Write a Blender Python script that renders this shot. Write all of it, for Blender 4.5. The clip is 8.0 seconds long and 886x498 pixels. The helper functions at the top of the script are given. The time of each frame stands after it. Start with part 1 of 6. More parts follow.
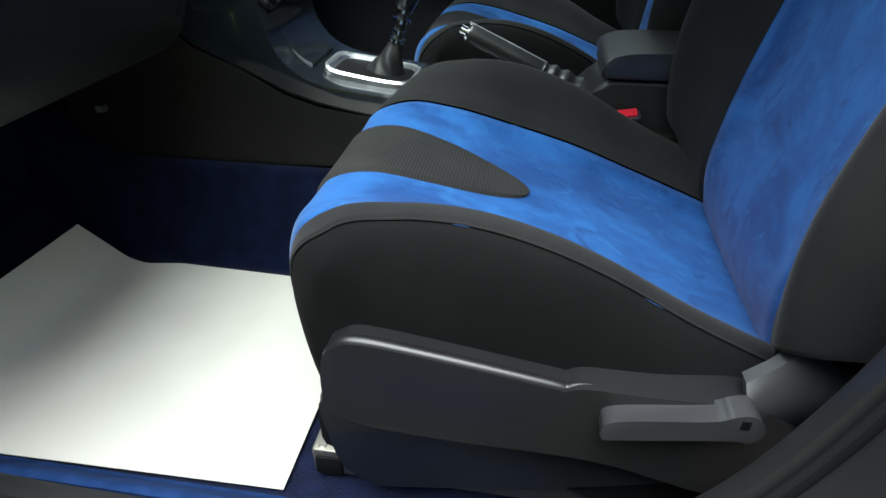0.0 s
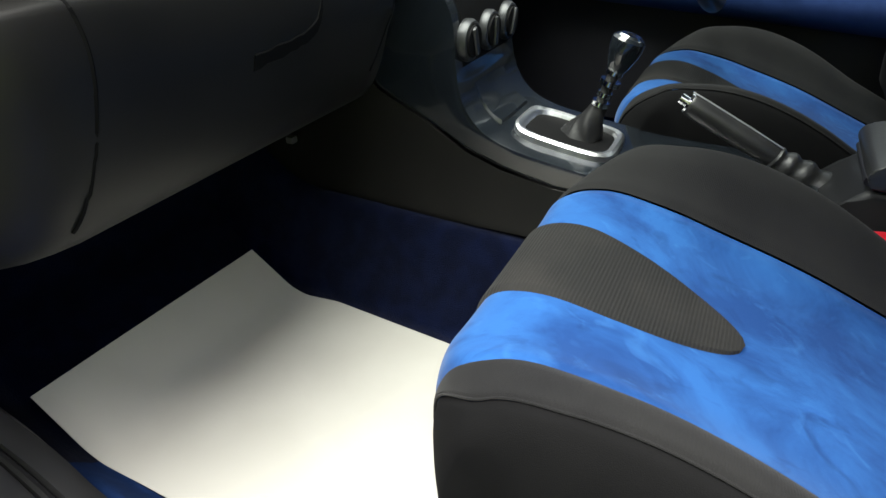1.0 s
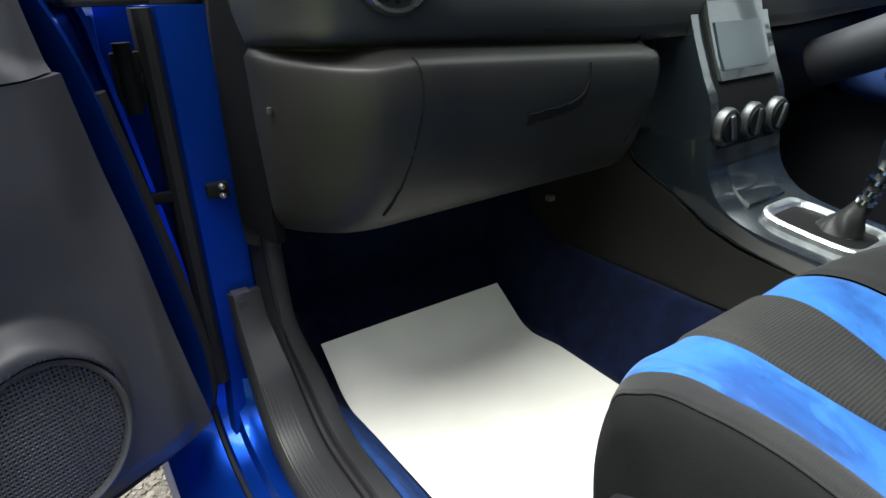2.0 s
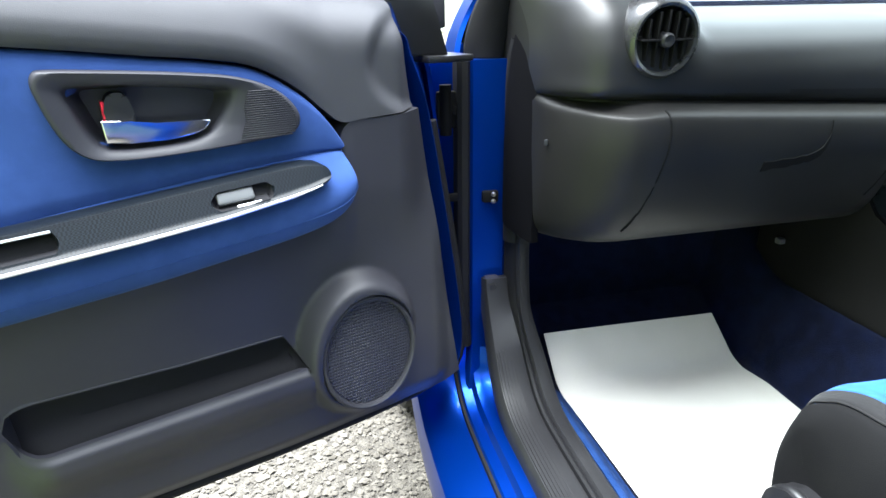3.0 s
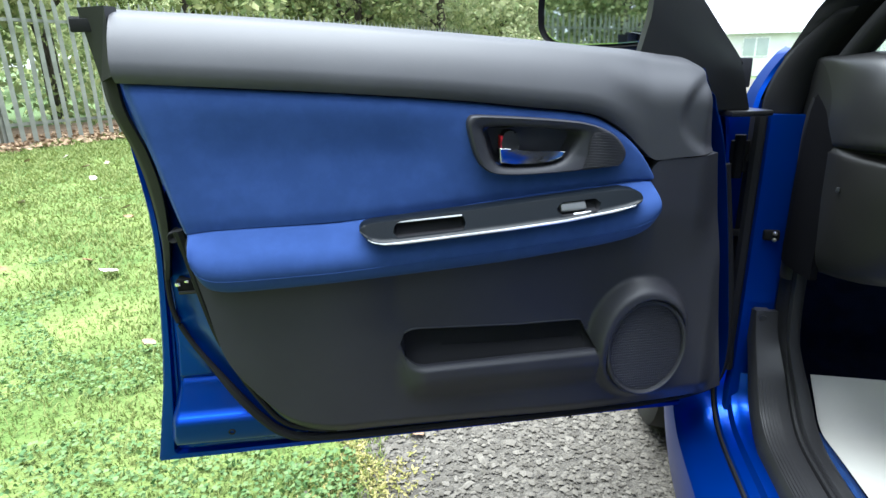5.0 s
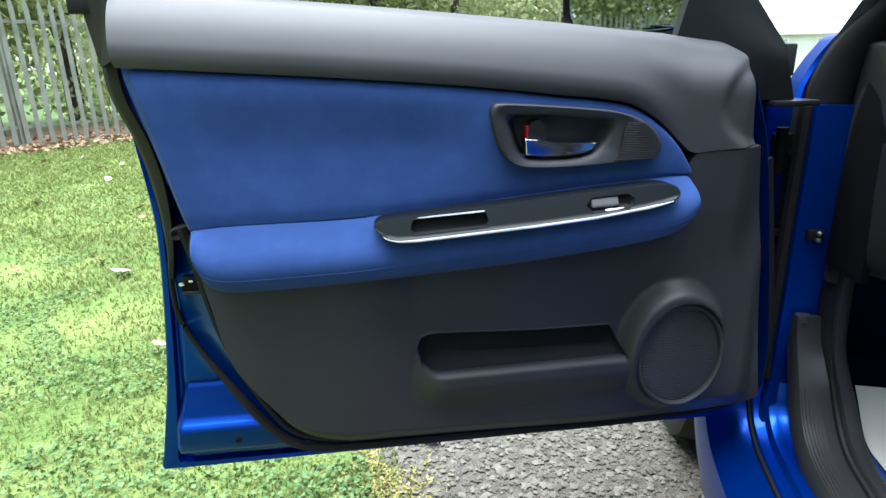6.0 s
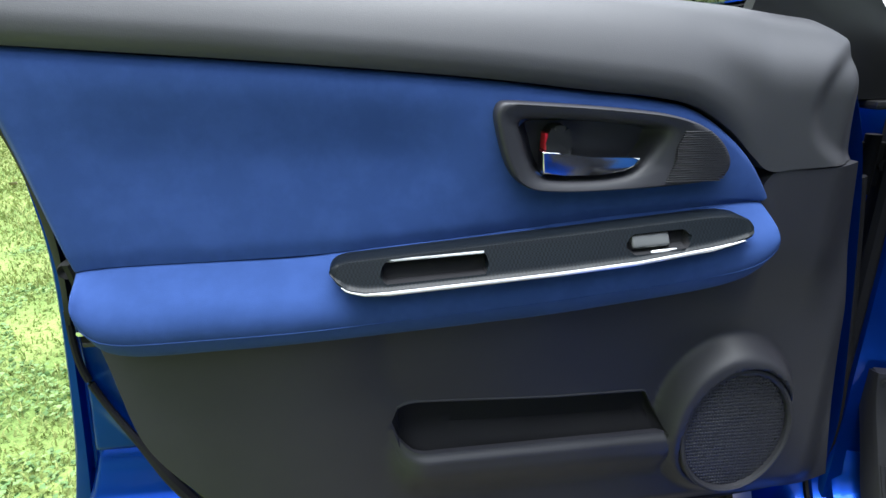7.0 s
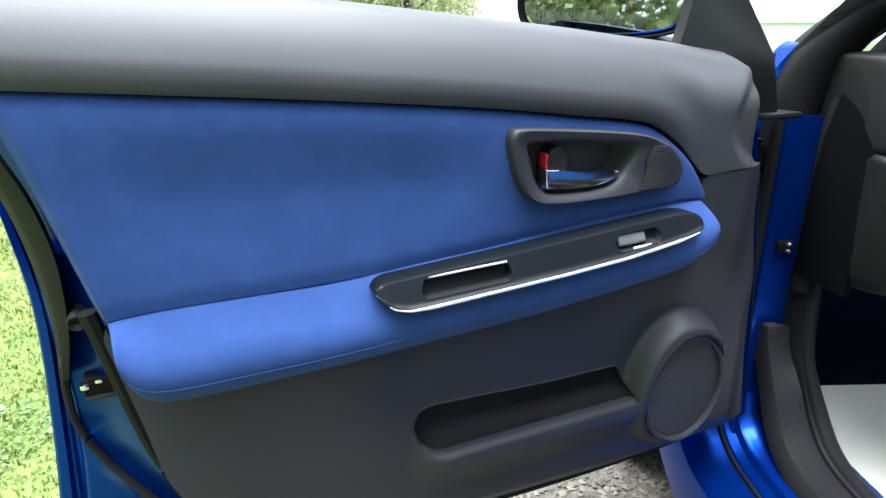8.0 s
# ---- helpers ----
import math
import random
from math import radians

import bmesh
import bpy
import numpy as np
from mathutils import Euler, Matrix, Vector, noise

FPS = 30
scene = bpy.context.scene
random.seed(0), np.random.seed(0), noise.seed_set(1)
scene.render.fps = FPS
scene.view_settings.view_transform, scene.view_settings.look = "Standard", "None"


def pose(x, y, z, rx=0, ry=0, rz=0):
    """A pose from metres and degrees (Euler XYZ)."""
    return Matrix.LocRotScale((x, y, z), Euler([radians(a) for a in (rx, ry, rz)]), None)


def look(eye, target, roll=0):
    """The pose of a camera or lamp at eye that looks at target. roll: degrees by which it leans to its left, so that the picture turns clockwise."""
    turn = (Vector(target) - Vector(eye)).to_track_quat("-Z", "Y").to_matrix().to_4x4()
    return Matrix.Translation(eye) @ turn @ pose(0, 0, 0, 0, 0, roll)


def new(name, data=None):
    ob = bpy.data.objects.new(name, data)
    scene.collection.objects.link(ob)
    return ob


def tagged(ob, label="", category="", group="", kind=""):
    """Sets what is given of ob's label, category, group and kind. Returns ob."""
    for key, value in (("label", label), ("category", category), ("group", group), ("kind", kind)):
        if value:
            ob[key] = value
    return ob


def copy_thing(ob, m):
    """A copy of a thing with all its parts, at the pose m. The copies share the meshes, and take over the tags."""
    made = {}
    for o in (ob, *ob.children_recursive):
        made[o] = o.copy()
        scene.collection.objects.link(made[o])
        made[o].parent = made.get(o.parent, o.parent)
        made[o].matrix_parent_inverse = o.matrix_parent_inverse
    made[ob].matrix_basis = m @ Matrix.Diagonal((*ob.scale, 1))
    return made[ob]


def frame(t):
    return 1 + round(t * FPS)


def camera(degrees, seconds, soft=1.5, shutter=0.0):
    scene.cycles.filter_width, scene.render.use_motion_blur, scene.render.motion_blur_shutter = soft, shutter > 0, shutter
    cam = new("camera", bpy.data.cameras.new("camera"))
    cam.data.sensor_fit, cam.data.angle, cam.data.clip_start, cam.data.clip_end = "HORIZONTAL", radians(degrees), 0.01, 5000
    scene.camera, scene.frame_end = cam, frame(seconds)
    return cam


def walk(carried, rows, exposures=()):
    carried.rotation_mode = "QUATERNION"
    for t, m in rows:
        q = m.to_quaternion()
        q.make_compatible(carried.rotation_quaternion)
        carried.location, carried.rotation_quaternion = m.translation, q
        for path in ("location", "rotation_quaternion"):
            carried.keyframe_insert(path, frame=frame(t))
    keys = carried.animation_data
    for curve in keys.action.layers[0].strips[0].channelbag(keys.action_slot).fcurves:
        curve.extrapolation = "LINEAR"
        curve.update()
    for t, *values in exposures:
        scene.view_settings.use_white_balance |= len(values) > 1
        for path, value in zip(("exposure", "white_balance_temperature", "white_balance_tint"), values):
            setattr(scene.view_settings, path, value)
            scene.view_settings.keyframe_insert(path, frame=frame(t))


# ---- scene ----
cam = camera(74.4, 8.0)
PATH = [
    (0, (0.135, 0.03, 0.905), (1.79, 0.284, -0.189), 0.2),
    (0.5, (0.253, 0.053, 0.932), (1.874, 0.43, -0.176), 0.1),
    (1, (0.27, 0.085, 0.952), (1.759, 0.848, -0.142), -0.0),
    (1.5, (0.226, 0.083, 0.955), (1.565, 1.186, -0.039), 0.1),
    (1.7, (0.212, 0.038, 0.947), (1.438, 1.328, 0.034), -0.7),
    (2.8, (0.081, -0.132, 0.999), (0.656, 1.623, 0.23), -1.0),
    (3, (0.064, -0.177, 1.006), (0.486, 1.629, 0.256), -1.0),
    (3.5, (0.013, -0.287, 1.032), (0.136, 1.585, 0.34), -1.1),
    (4, (-0.025, -0.375, 1.044), (-0.131, 1.517, 0.403), -1.2),
    (4.5, (-0.048, -0.421, 1.045), (-0.317, 1.462, 0.428), -1.2),
    (5, (-0.045, -0.418, 1.039), (-0.411, 1.45, 0.427), -1.1),
    (5.2, (-0.048, -0.415, 1.034), (-0.435, 1.45, 0.426), -1.1),
    (6.3, (-0.072, -0.29, 1.012), (-0.491, 1.571, 0.409), -1.0),
    (6.5, (-0.076, -0.22, 1.017), (-0.507, 1.636, 0.408), -0.7),
    (7, (-0.1, -0.128, 1.015), (-0.507, 1.715, 0.353), -0.3),
    (7.5, (-0.096, -0.137, 1.017), (-0.485, 1.702, 0.335), -0.2),
    (8, (-0.278, -0.196, 1.05), (-0.187, 1.69, 0.39), -0.4),
]
EXPOSURES = [(0, 1.62, 6150, 4), (0.5, 1.60, 6600, 8), (1.0, 1.76, 6700, 8), (1.5, 1.88, 6650, 7), (3, 3.1, 5950, 7), (4, 2.7, 5850, 6), (4.5, 2.45, 5750, 5), (5, 2.12, 5750, 5), (6.5, 2.0, 5850, 5), (7, 2.12, 6000, 7), (7.5, 2.36, 6000, 6), (8, 2.42, 6000, 6)]
walk(cam, [(t, look(eye, target, roll)) for t, eye, target, roll in PATH], EXPOSURES)

# ---- light ----
world = bpy.data.worlds.new("overcast")
scene.world = world
world.use_nodes = True
wn = world.node_tree.nodes
sky = wn.new("ShaderNodeTexSky")
sky.sky_type, sky.sun_disc = "NISHITA", False
sky.sun_elevation, sky.sun_rotation = radians(82), radians(250)
sky.air_density, sky.dust_density, sky.ozone_density = 1.2, 6.0, 1.0
wn["Background"].inputs["Strength"].default_value = 0.066
haze = wn.new("ShaderNodeMix")
haze.data_type = "RGBA"
haze.inputs["Factor"].default_value = 0.75
haze.inputs[7].default_value = (9.5, 9.8, 10.2, 1)
world.node_tree.links.new(sky.outputs[0], haze.inputs[6])
world.node_tree.links.new(haze.outputs[2], wn["Background"].inputs["Color"])
sun = new("sun", bpy.data.lights.new("sun", "SUN"))
sun.data.energy, sun.data.angle, sun.data.color = 3.7, radians(58), (1.0, 0.99, 0.96)
sun.matrix_world = look((-1.9, 0.6, 13), (0, 0, 0))


# ---- materials ----
def material(name, base, rough=0.5, metal=0.0, second=None, scale=8.0, grain=300.0, bump=0.15, depth=0.0006,
             coat=0.0, sheen=0.0, mix=(0.42, 0.62), specular=0.5, stretch=(1, 1, 1), swirl=0.0):
    """Procedural surface: two colours mixed by a broad noise, roughness varied by it, fine grain as relief."""
    m = bpy.data.materials.new(name)
    m.use_nodes = True
    n, l = m.node_tree.nodes, m.node_tree.links
    p = n["Principled BSDF"]
    p.inputs["Metallic"].default_value = metal
    p.inputs["Coat Weight"].default_value = coat
    p.inputs["Coat Roughness"].default_value = 0.05
    p.inputs["Sheen Weight"].default_value = sheen
    p.inputs["Sheen Roughness"].default_value = 0.4
    p.inputs["Specular IOR Level"].default_value = specular
    tc = n.new("ShaderNodeTexCoord")
    mp = n.new("ShaderNodeMapping")
    mp.inputs["Scale"].default_value = stretch
    l.new(tc.outputs["Object"], mp.inputs["Vector"])
    big = n.new("ShaderNodeTexNoise")
    big.inputs["Scale"].default_value, big.inputs["Detail"].default_value = scale, 5
    big.inputs["Distortion"].default_value = swirl
    l.new(mp.outputs[0], big.inputs["Vector"])
    ramp = n.new("ShaderNodeValToRGB")
    ramp.color_ramp.elements[0].position, ramp.color_ramp.elements[1].position = mix
    ramp.color_ramp.elements[0].color = (*base, 1)
    ramp.color_ramp.elements[1].color = (*(second or [c * 1.25 for c in base]), 1)
    l.new(big.outputs["Fac"], ramp.inputs["Fac"])
    l.new(ramp.outputs[0], p.inputs["Base Color"])
    rr = n.new("ShaderNodeMapRange")
    rr.inputs["To Min"].default_value, rr.inputs["To Max"].default_value = max(rough - 0.07, 0.02), min(rough + 0.07, 1)
    l.new(big.outputs["Fac"], rr.inputs["Value"])
    l.new(rr.outputs[0], p.inputs["Roughness"])
    fine = n.new("ShaderNodeTexNoise")
    fine.inputs["Scale"].default_value, fine.inputs["Detail"].default_value = grain, 2
    l.new(mp.outputs[0], fine.inputs["Vector"])
    b = n.new("ShaderNodeBump")
    b.inputs["Strength"].default_value, b.inputs["Distance"].default_value = bump, depth or 0.001
    l.new(fine.outputs["Fac"], b.inputs["Height"])
    l.new(b.outputs[0], p.inputs["Normal"])
    return m


def ribbed(m, scale, direction="X", strength=0.5, depth=0.0008):
    """Adds fine ribs to a material's relief."""
    n, l = m.node_tree.nodes, m.node_tree.links
    w = n.new("ShaderNodeTexWave")
    w.bands_direction = direction
    w.inputs["Scale"].default_value = scale
    l.new(n["Texture Coordinate"].outputs["Object"], w.inputs["Vector"])
    b = n.new("ShaderNodeBump")
    b.inputs["Strength"].default_value, b.inputs["Distance"].default_value = strength, depth
    l.new(w.outputs["Fac"], b.inputs["Height"])
    l.new(n["Bump"].outputs[0], b.inputs["Normal"])
    l.new(b.outputs[0], n["Principled BSDF"].inputs["Normal"])
    return m


M_TRIM = material("black moulded plastic", (0.0240, 0.0240, 0.0300), 0.48, second=(0.0300, 0.0300, 0.0365), scale=5, grain=900, bump=0.35, depth=0.0004, specular=0.32)
M_RAIL = material("soft black vinyl", (0.040, 0.0400, 0.046), 0.54, second=(0.047, 0.0470, 0.054), scale=6, grain=1000, bump=0.3, depth=0.0004, specular=0.46)
M_DASH = material("black dash vinyl", (0.0085, 0.0083, 0.0083), 0.46, second=(0.012, 0.0116, 0.0112), scale=5, grain=800, bump=0.15, depth=0.0004, specular=0.26)
# same vinyl as M_DASH, paler and glossier to stand for sky sheen
M_DASHSHEEN = material("dash vinyl with added sheen", (0.011, 0.011, 0.0116), 0.40, second=(0.015, 0.015, 0.0156), scale=5, grain=800, bump=0.1, depth=0.0003, specular=0.38)
M_GREY = material("grey sill plastic", (0.017, 0.017, 0.0185), 0.40, second=(0.023, 0.023, 0.0245), scale=7, grain=700, bump=0.3, depth=0.0004, specular=0.30)
M_HINGE = material("pale grey plastic", (0.085, 0.088, 0.092), 0.30, second=(0.10, 0.103, 0.107), scale=7, grain=700, bump=0.2, depth=0.0003)
M_RUBBER = material("black rubber", (0.007, 0.007, 0.008), 0.65, grain=400, bump=0.2, specular=0.2)
M_SATIN = material("satin grey plastic", (0.030, 0.030, 0.033), 0.30, second=(0.037, 0.037, 0.040), scale=9, grain=900, bump=0.12, depth=0.0003, specular=0.65)
# rubber made blacker than M_RUBBER so that it carries shade in its colour
M_SEALSHADE = material("seal rubber blackened for shade", (0.0022, 0.0022, 0.003), 0.9, grain=400, bump=0.4, specular=0.04)
M_DARK = material("dark cavity plastic", (0.0045, 0.0045, 0.005), 0.7, grain=400, bump=0.2, specular=0.1)
M_DOORBLUE = material("blue door cloth", (0.0230, 0.0535, 0.184), 0.85, second=(0.0285, 0.0625, 0.210), scale=24, grain=1400, bump=0.4, depth=0.0005, sheen=0.04, specular=0.2)
def suede():
    """Brushed pile: broad light and dark patches, with short darker and paler strokes over them."""
    m = material("brushed blue suede", (0.009, 0.052, 0.200), 0.9, second=(0.022, 0.112, 0.350), scale=8, swirl=0.7, grain=900, bump=0.3, depth=0.0006, sheen=0.14, mix=(0.38, 0.60), stretch=(1, 0.7, 1), specular=0.2)
    n, l = m.node_tree.nodes, m.node_tree.links
    ramp_out = n["Color Ramp"].outputs[0]
    last = ramp_out
    for scale, swirl, low, high, tint, share in ((24, 1.2, 0.58, 0.72, (0.006, 0.038, 0.150, 1), 0.6), (30, 1.4, 0.60, 0.78, (0.040, 0.165, 0.440, 1), 0.5)):
        strokes = n.new("ShaderNodeTexNoise")
        strokes.inputs["Scale"].default_value, strokes.inputs["Detail"].default_value = scale, 3
        strokes.inputs["Distortion"].default_value = swirl
        l.new(n["Mapping"].outputs[0], strokes.inputs["Vector"])
        cut = n.new("ShaderNodeMapRange")
        cut.inputs["From Min"].default_value, cut.inputs["From Max"].default_value = low, high
        cut.inputs["To Max"].default_value = share
        l.new(strokes.outputs["Fac"], cut.inputs["Value"])
        over = n.new("ShaderNodeMix")
        over.data_type = "RGBA"
        over.inputs[7].default_value = tint
        l.new(cut.outputs[0], over.inputs["Factor"])
        l.new(last, over.inputs[6])
        last = over.outputs[2]
    l.new(last, n["Principled BSDF"].inputs["Base Color"])
    return m


M_SUEDE = suede()
for rough_cloth in (M_DOORBLUE, M_SUEDE):
    rough_cloth.node_tree.nodes["Noise Texture"].inputs["Roughness"].default_value = 0.66
M_KNIT = ribbed(material("black seat knit", (0.014, 0.014, 0.015), 0.9, second=(0.019, 0.019, 0.0195), scale=10, grain=1200, bump=0.5, depth=0.0006, sheen=0.08, specular=0.15), 170, "Y", 0.25, 0.0004)
M_TONGUE = ribbed(material("ribbed charcoal knit", (0.018, 0.018, 0.018), 0.85, second=(0.026, 0.025, 0.024), scale=10, grain=1200, bump=0.4, sheen=0.05, specular=0.2), 90, "Y", 0.55, 0.0008)
M_VALANCE = material("satin black plastic", (0.010, 0.010, 0.011), 0.33, second=(0.013, 0.013, 0.014), scale=6, grain=900, bump=0.12, depth=0.0003, specular=0.5)
M_POLISHED = material("polished black plastic edge", (0.018, 0.018, 0.019), 0.27, second=(0.024, 0.024, 0.025), scale=25, grain=900, bump=0.1, specular=0.75)
M_SIDE = material("plain black seat cloth", (0.0055, 0.0055, 0.006), 0.95, second=(0.0075, 0.0075, 0.008), scale=10, grain=1300, bump=0.5, depth=0.0006, specular=0.12)
M_DIAL = material("dark silver plastic", (0.045, 0.047, 0.050), 0.35, metal=0.5, scale=10, grain=600, bump=0.1)
M_CARPET = material("navy carpet", (0.0022, 0.0046, 0.020), 1.0, second=(0.004, 0.008, 0.033), scale=30, grain=700, bump=1.0, depth=0.003, sheen=0.05, specular=0.08)
M_PAINT = material("blue metallic paint", (0.003, 0.036, 0.285), 0.30, metal=0.8, second=(0.003, 0.042, 0.33), scale=3, grain=2500, bump=0.03, depth=0.0001, coat=0.12, specular=0.2)
M_PAPER = material("white paper mat", (0.50, 0.49, 0.45), 0.75, second=(0.54, 0.53, 0.49), scale=5, grain=250, bump=0.12, depth=0.0008)
M_CHROME = material("satin chrome", (0.75, 0.76, 0.78), 0.12, metal=1.0, scale=10, grain=500, bump=0.02)
M_SILVER = material("silver plastic", (0.55, 0.56, 0.58), 0.3, metal=0.6, scale=10, grain=600, bump=0.1)
M_GLOSS = material("glossy dark blue-grey trim", (0.010, 0.013, 0.017), 0.18, second=(0.014, 0.018, 0.023), scale=12, grain=900, bump=0.05, coat=0.8)
M_LEATHER = material("black leather", (0.024, 0.024, 0.025), 0.38, second=(0.031, 0.031, 0.032), scale=20, grain=260, bump=0.4, depth=0.0006, specular=0.6)
M_RED = material("red plastic", (0.55, 0.015, 0.03), 0.3, second=(0.6, 0.03, 0.05), grain=600, bump=0.1)
M_ALU = material("brushed aluminium", (0.72, 0.73, 0.75), 0.34, metal=1.0, scale=10, grain=500, bump=0.05, stretch=(1, 6, 1))
M_GAITER = material("black gaiter leather", (0.010, 0.010, 0.011), 0.45, second=(0.014, 0.014, 0.015), scale=20, grain=260, bump=0.4, depth=0.0006, specular=0.4)
M_STEEL = material("zinc plated steel", (0.45, 0.43, 0.38), 0.38, metal=0.9, second=(0.3, 0.28, 0.24), grain=500, bump=0.2)
M_FENCE = material("galvanised steel", (0.25, 0.26, 0.22), 0.65, metal=0.1, second=(0.15, 0.16, 0.13), scale=2.2, grain=80, bump=0.2)
M_HEADLINER = material("grey headliner", (0.42, 0.42, 0.41), 0.95, grain=500, bump=0.4)
M_BARK = material("bark", (0.05, 0.04, 0.03), 0.95, second=(0.10, 0.085, 0.065), scale=6, grain=30, bump=1.0, depth=0.02, stretch=(3, 3, 0.6))
M_SOIL = material("leaf litter soil", (0.10, 0.065, 0.04), 1.0, second=(0.19, 0.13, 0.085), scale=9, grain=40, bump=0.8, depth=0.02)
M_TYRE = material("tyre rubber", (0.015, 0.015, 0.015), 0.8, grain=200, bump=0.3)
M_WALL = material("cream render", (0.80, 0.79, 0.76), 0.9, second=(0.85, 0.84, 0.81), scale=2, grain=60, bump=0.3)
M_ROOF = material("grey slate roof", (0.30, 0.30, 0.31), 0.8, second=(0.36, 0.36, 0.37), scale=3, grain=40, bump=0.4)
M_WHITE = material("white window plastic", (0.78, 0.78, 0.78), 0.5, grain=100, bump=0.05)


def carbon():
    """Black glossy weave: two crossed bands of fine cells under lacquer."""
    m = material("carbon weave trim", (0.010, 0.012, 0.014), 0.35, second=(0.014, 0.016, 0.019), coat=0.0, specular=0.16, grain=900, bump=0.02)
    n, l = m.node_tree.nodes, m.node_tree.links
    ch = n.new("ShaderNodeTexChecker")
    ch.inputs["Scale"].default_value = 520
    ch.inputs["Color1"].default_value, ch.inputs["Color2"].default_value = (0.0025, 0.0035, 0.005, 1), (0.008, 0.011, 0.015, 1)
    l.new(n["Texture Coordinate"].outputs["Object"], ch.inputs["Vector"])
    l.new(ch.outputs["Color"], n["Principled BSDF"].inputs["Base Color"])
    return m


def glass(name, tint):
    """Thin tinted pane: clear with a faint mirror on it."""
    m = bpy.data.materials.new(name)
    m.use_nodes = True
    n, l = m.node_tree.nodes, m.node_tree.links
    clear, gloss, mixer = n.new("ShaderNodeBsdfTransparent"), n.new("ShaderNodeBsdfGlossy"), n.new("ShaderNodeMixShader")
    clear.inputs["Color"].default_value = (*tint, 1)
    gloss.inputs["Roughness"].default_value = 0.02
    edge = n.new("ShaderNodeLayerWeight")
    edge.inputs["Blend"].default_value = 0.5
    power, share = n.new("ShaderNodeMath"), n.new("ShaderNodeMath")
    power.operation, share.operation = "POWER", "MULTIPLY_ADD"
    power.inputs[1].default_value = 5.0
    share.inputs[1].default_value, share.inputs[2].default_value = 0.45, 0.03
    l.new(edge.outputs["Facing"], power.inputs[0])
    l.new(power.outputs[0], share.inputs[0])
    l.new(share.outputs[0], mixer.inputs[0])
    l.new(clear.outputs[0], mixer.inputs[1])
    l.new(gloss.outputs[0], mixer.inputs[2])
    l.new(mixer.outputs[0], n["Material Output"].inputs["Surface"])
    return m


def mirror_glass():
    m = bpy.data.materials.new("mirror glass")
    m.use_nodes = True
    p = m.node_tree.nodes["Principled BSDF"]
    p.inputs["Base Color"].default_value = (0.48, 0.54, 0.54, 1)
    p.inputs["Metallic"].default_value, p.inputs["Roughness"].default_value = 1.0, 0.02
    return m


def varied(name, a, b, rough=0.9, island=True, trans=0.0):
    """Colour differs from piece to piece, between a and b."""
    m = bpy.data.materials.new(name)
    m.use_nodes = True
    n, l = m.node_tree.nodes, m.node_tree.links
    p = n["Principled BSDF"]
    p.inputs["Roughness"].default_value = rough
    g = n.new("ShaderNodeNewGeometry") if island else n.new("ShaderNodeObjectInfo")
    r = n.new("ShaderNodeValToRGB")
    r.color_ramp.elements[0].color, r.color_ramp.elements[1].color = (*a, 1), (*b, 1)
    l.new(g.outputs["Random Per Island" if island else "Random"], r.inputs["Fac"])
    l.new(r.outputs[0], p.inputs["Base Color"])
    if trans:
        d, mixer = n.new("ShaderNodeBsdfTranslucent"), n.new("ShaderNodeMixShader")
        l.new(r.outputs[0], d.inputs["Color"])
        mixer.inputs[0].default_value = trans
        l.new(p.outputs[0], mixer.inputs[1])
        l.new(d.outputs[0], mixer.inputs[2])
        l.new(mixer.outputs[0], n["Material Output"].inputs["Surface"])
    return m


# opaque pale colour stands for sky reflected in the panes
M_PALEPANE = material("window pane with painted reflection", (0.45, 0.50, 0.50), 0.15, second=(0.52, 0.56, 0.56), scale=1, grain=5, bump=0.01)
M_CARBON = carbon()
M_GLASS = glass("windscreen glass", (0.94, 0.97, 0.95))
M_TINT = glass("tinted side glass", (0.86, 0.90, 0.88))
M_PRIVACY = glass("privacy glass", (0.22, 0.24, 0.24))
M_MIRROR = mirror_glass()
M_BLADE = varied("grass blades", (0.115, 0.165, 0.036), (0.225, 0.255, 0.076), 0.8, trans=0.3)
M_CLOVER = varied("clover leaves", (0.055, 0.125, 0.030), (0.15, 0.225, 0.075), 0.75, trans=0.2)
M_MOSS = varied("moss and dry grass", (0.17, 0.18, 0.030), (0.46, 0.40, 0.17), 0.9, trans=0.2)
M_DEAD = varied("dead leaves", (0.16, 0.095, 0.05), (0.42, 0.30, 0.19), 0.9)
M_LEAVES = varied("tree leaves", (0.15, 0.22, 0.080), (0.48, 0.50, 0.24), 0.8, trans=0.5)
# far leaves: bright haze is put into the colour as paleness
M_HAZELEAF = varied("leaves paled by painted haze", (0.25, 0.32, 0.15), (0.60, 0.61, 0.36), 0.8, trans=0.5)
M_STONES = varied("grey gravel", (0.070, 0.062, 0.050), (0.165, 0.149, 0.124), 1.0)
# darker than the trim: the map pocket's inner shade is put into this colour
M_RECESS = material("matt black recess and pocket shade", (0.0085, 0.0085, 0.0105), 0.8, second=(0.011, 0.011, 0.013), grain=700, bump=0.3, specular=0.2)
M_FALLEN = varied("fallen leaf", (0.20, 0.11, 0.05), (0.62, 0.55, 0.47), 0.8, island=False)


# ---- mesh helpers ----
def finish(bm, name, angle=38):
    me = bpy.data.meshes.new(name)
    bmesh.ops.recalc_face_normals(bm, faces=bm.faces)
    bm.to_mesh(me)
    bm.free()
    me.shade_smooth()
    me.set_sharp_from_angle(angle=radians(angle))
    return me


def part(name, bm, mat, parent=None, label="", angle=38):
    ob = new(name, finish(bm, name, angle))
    ob.data.materials.append(mat)
    if parent:
        ob.parent = parent
    if label:
        ob["label"] = label
    return ob


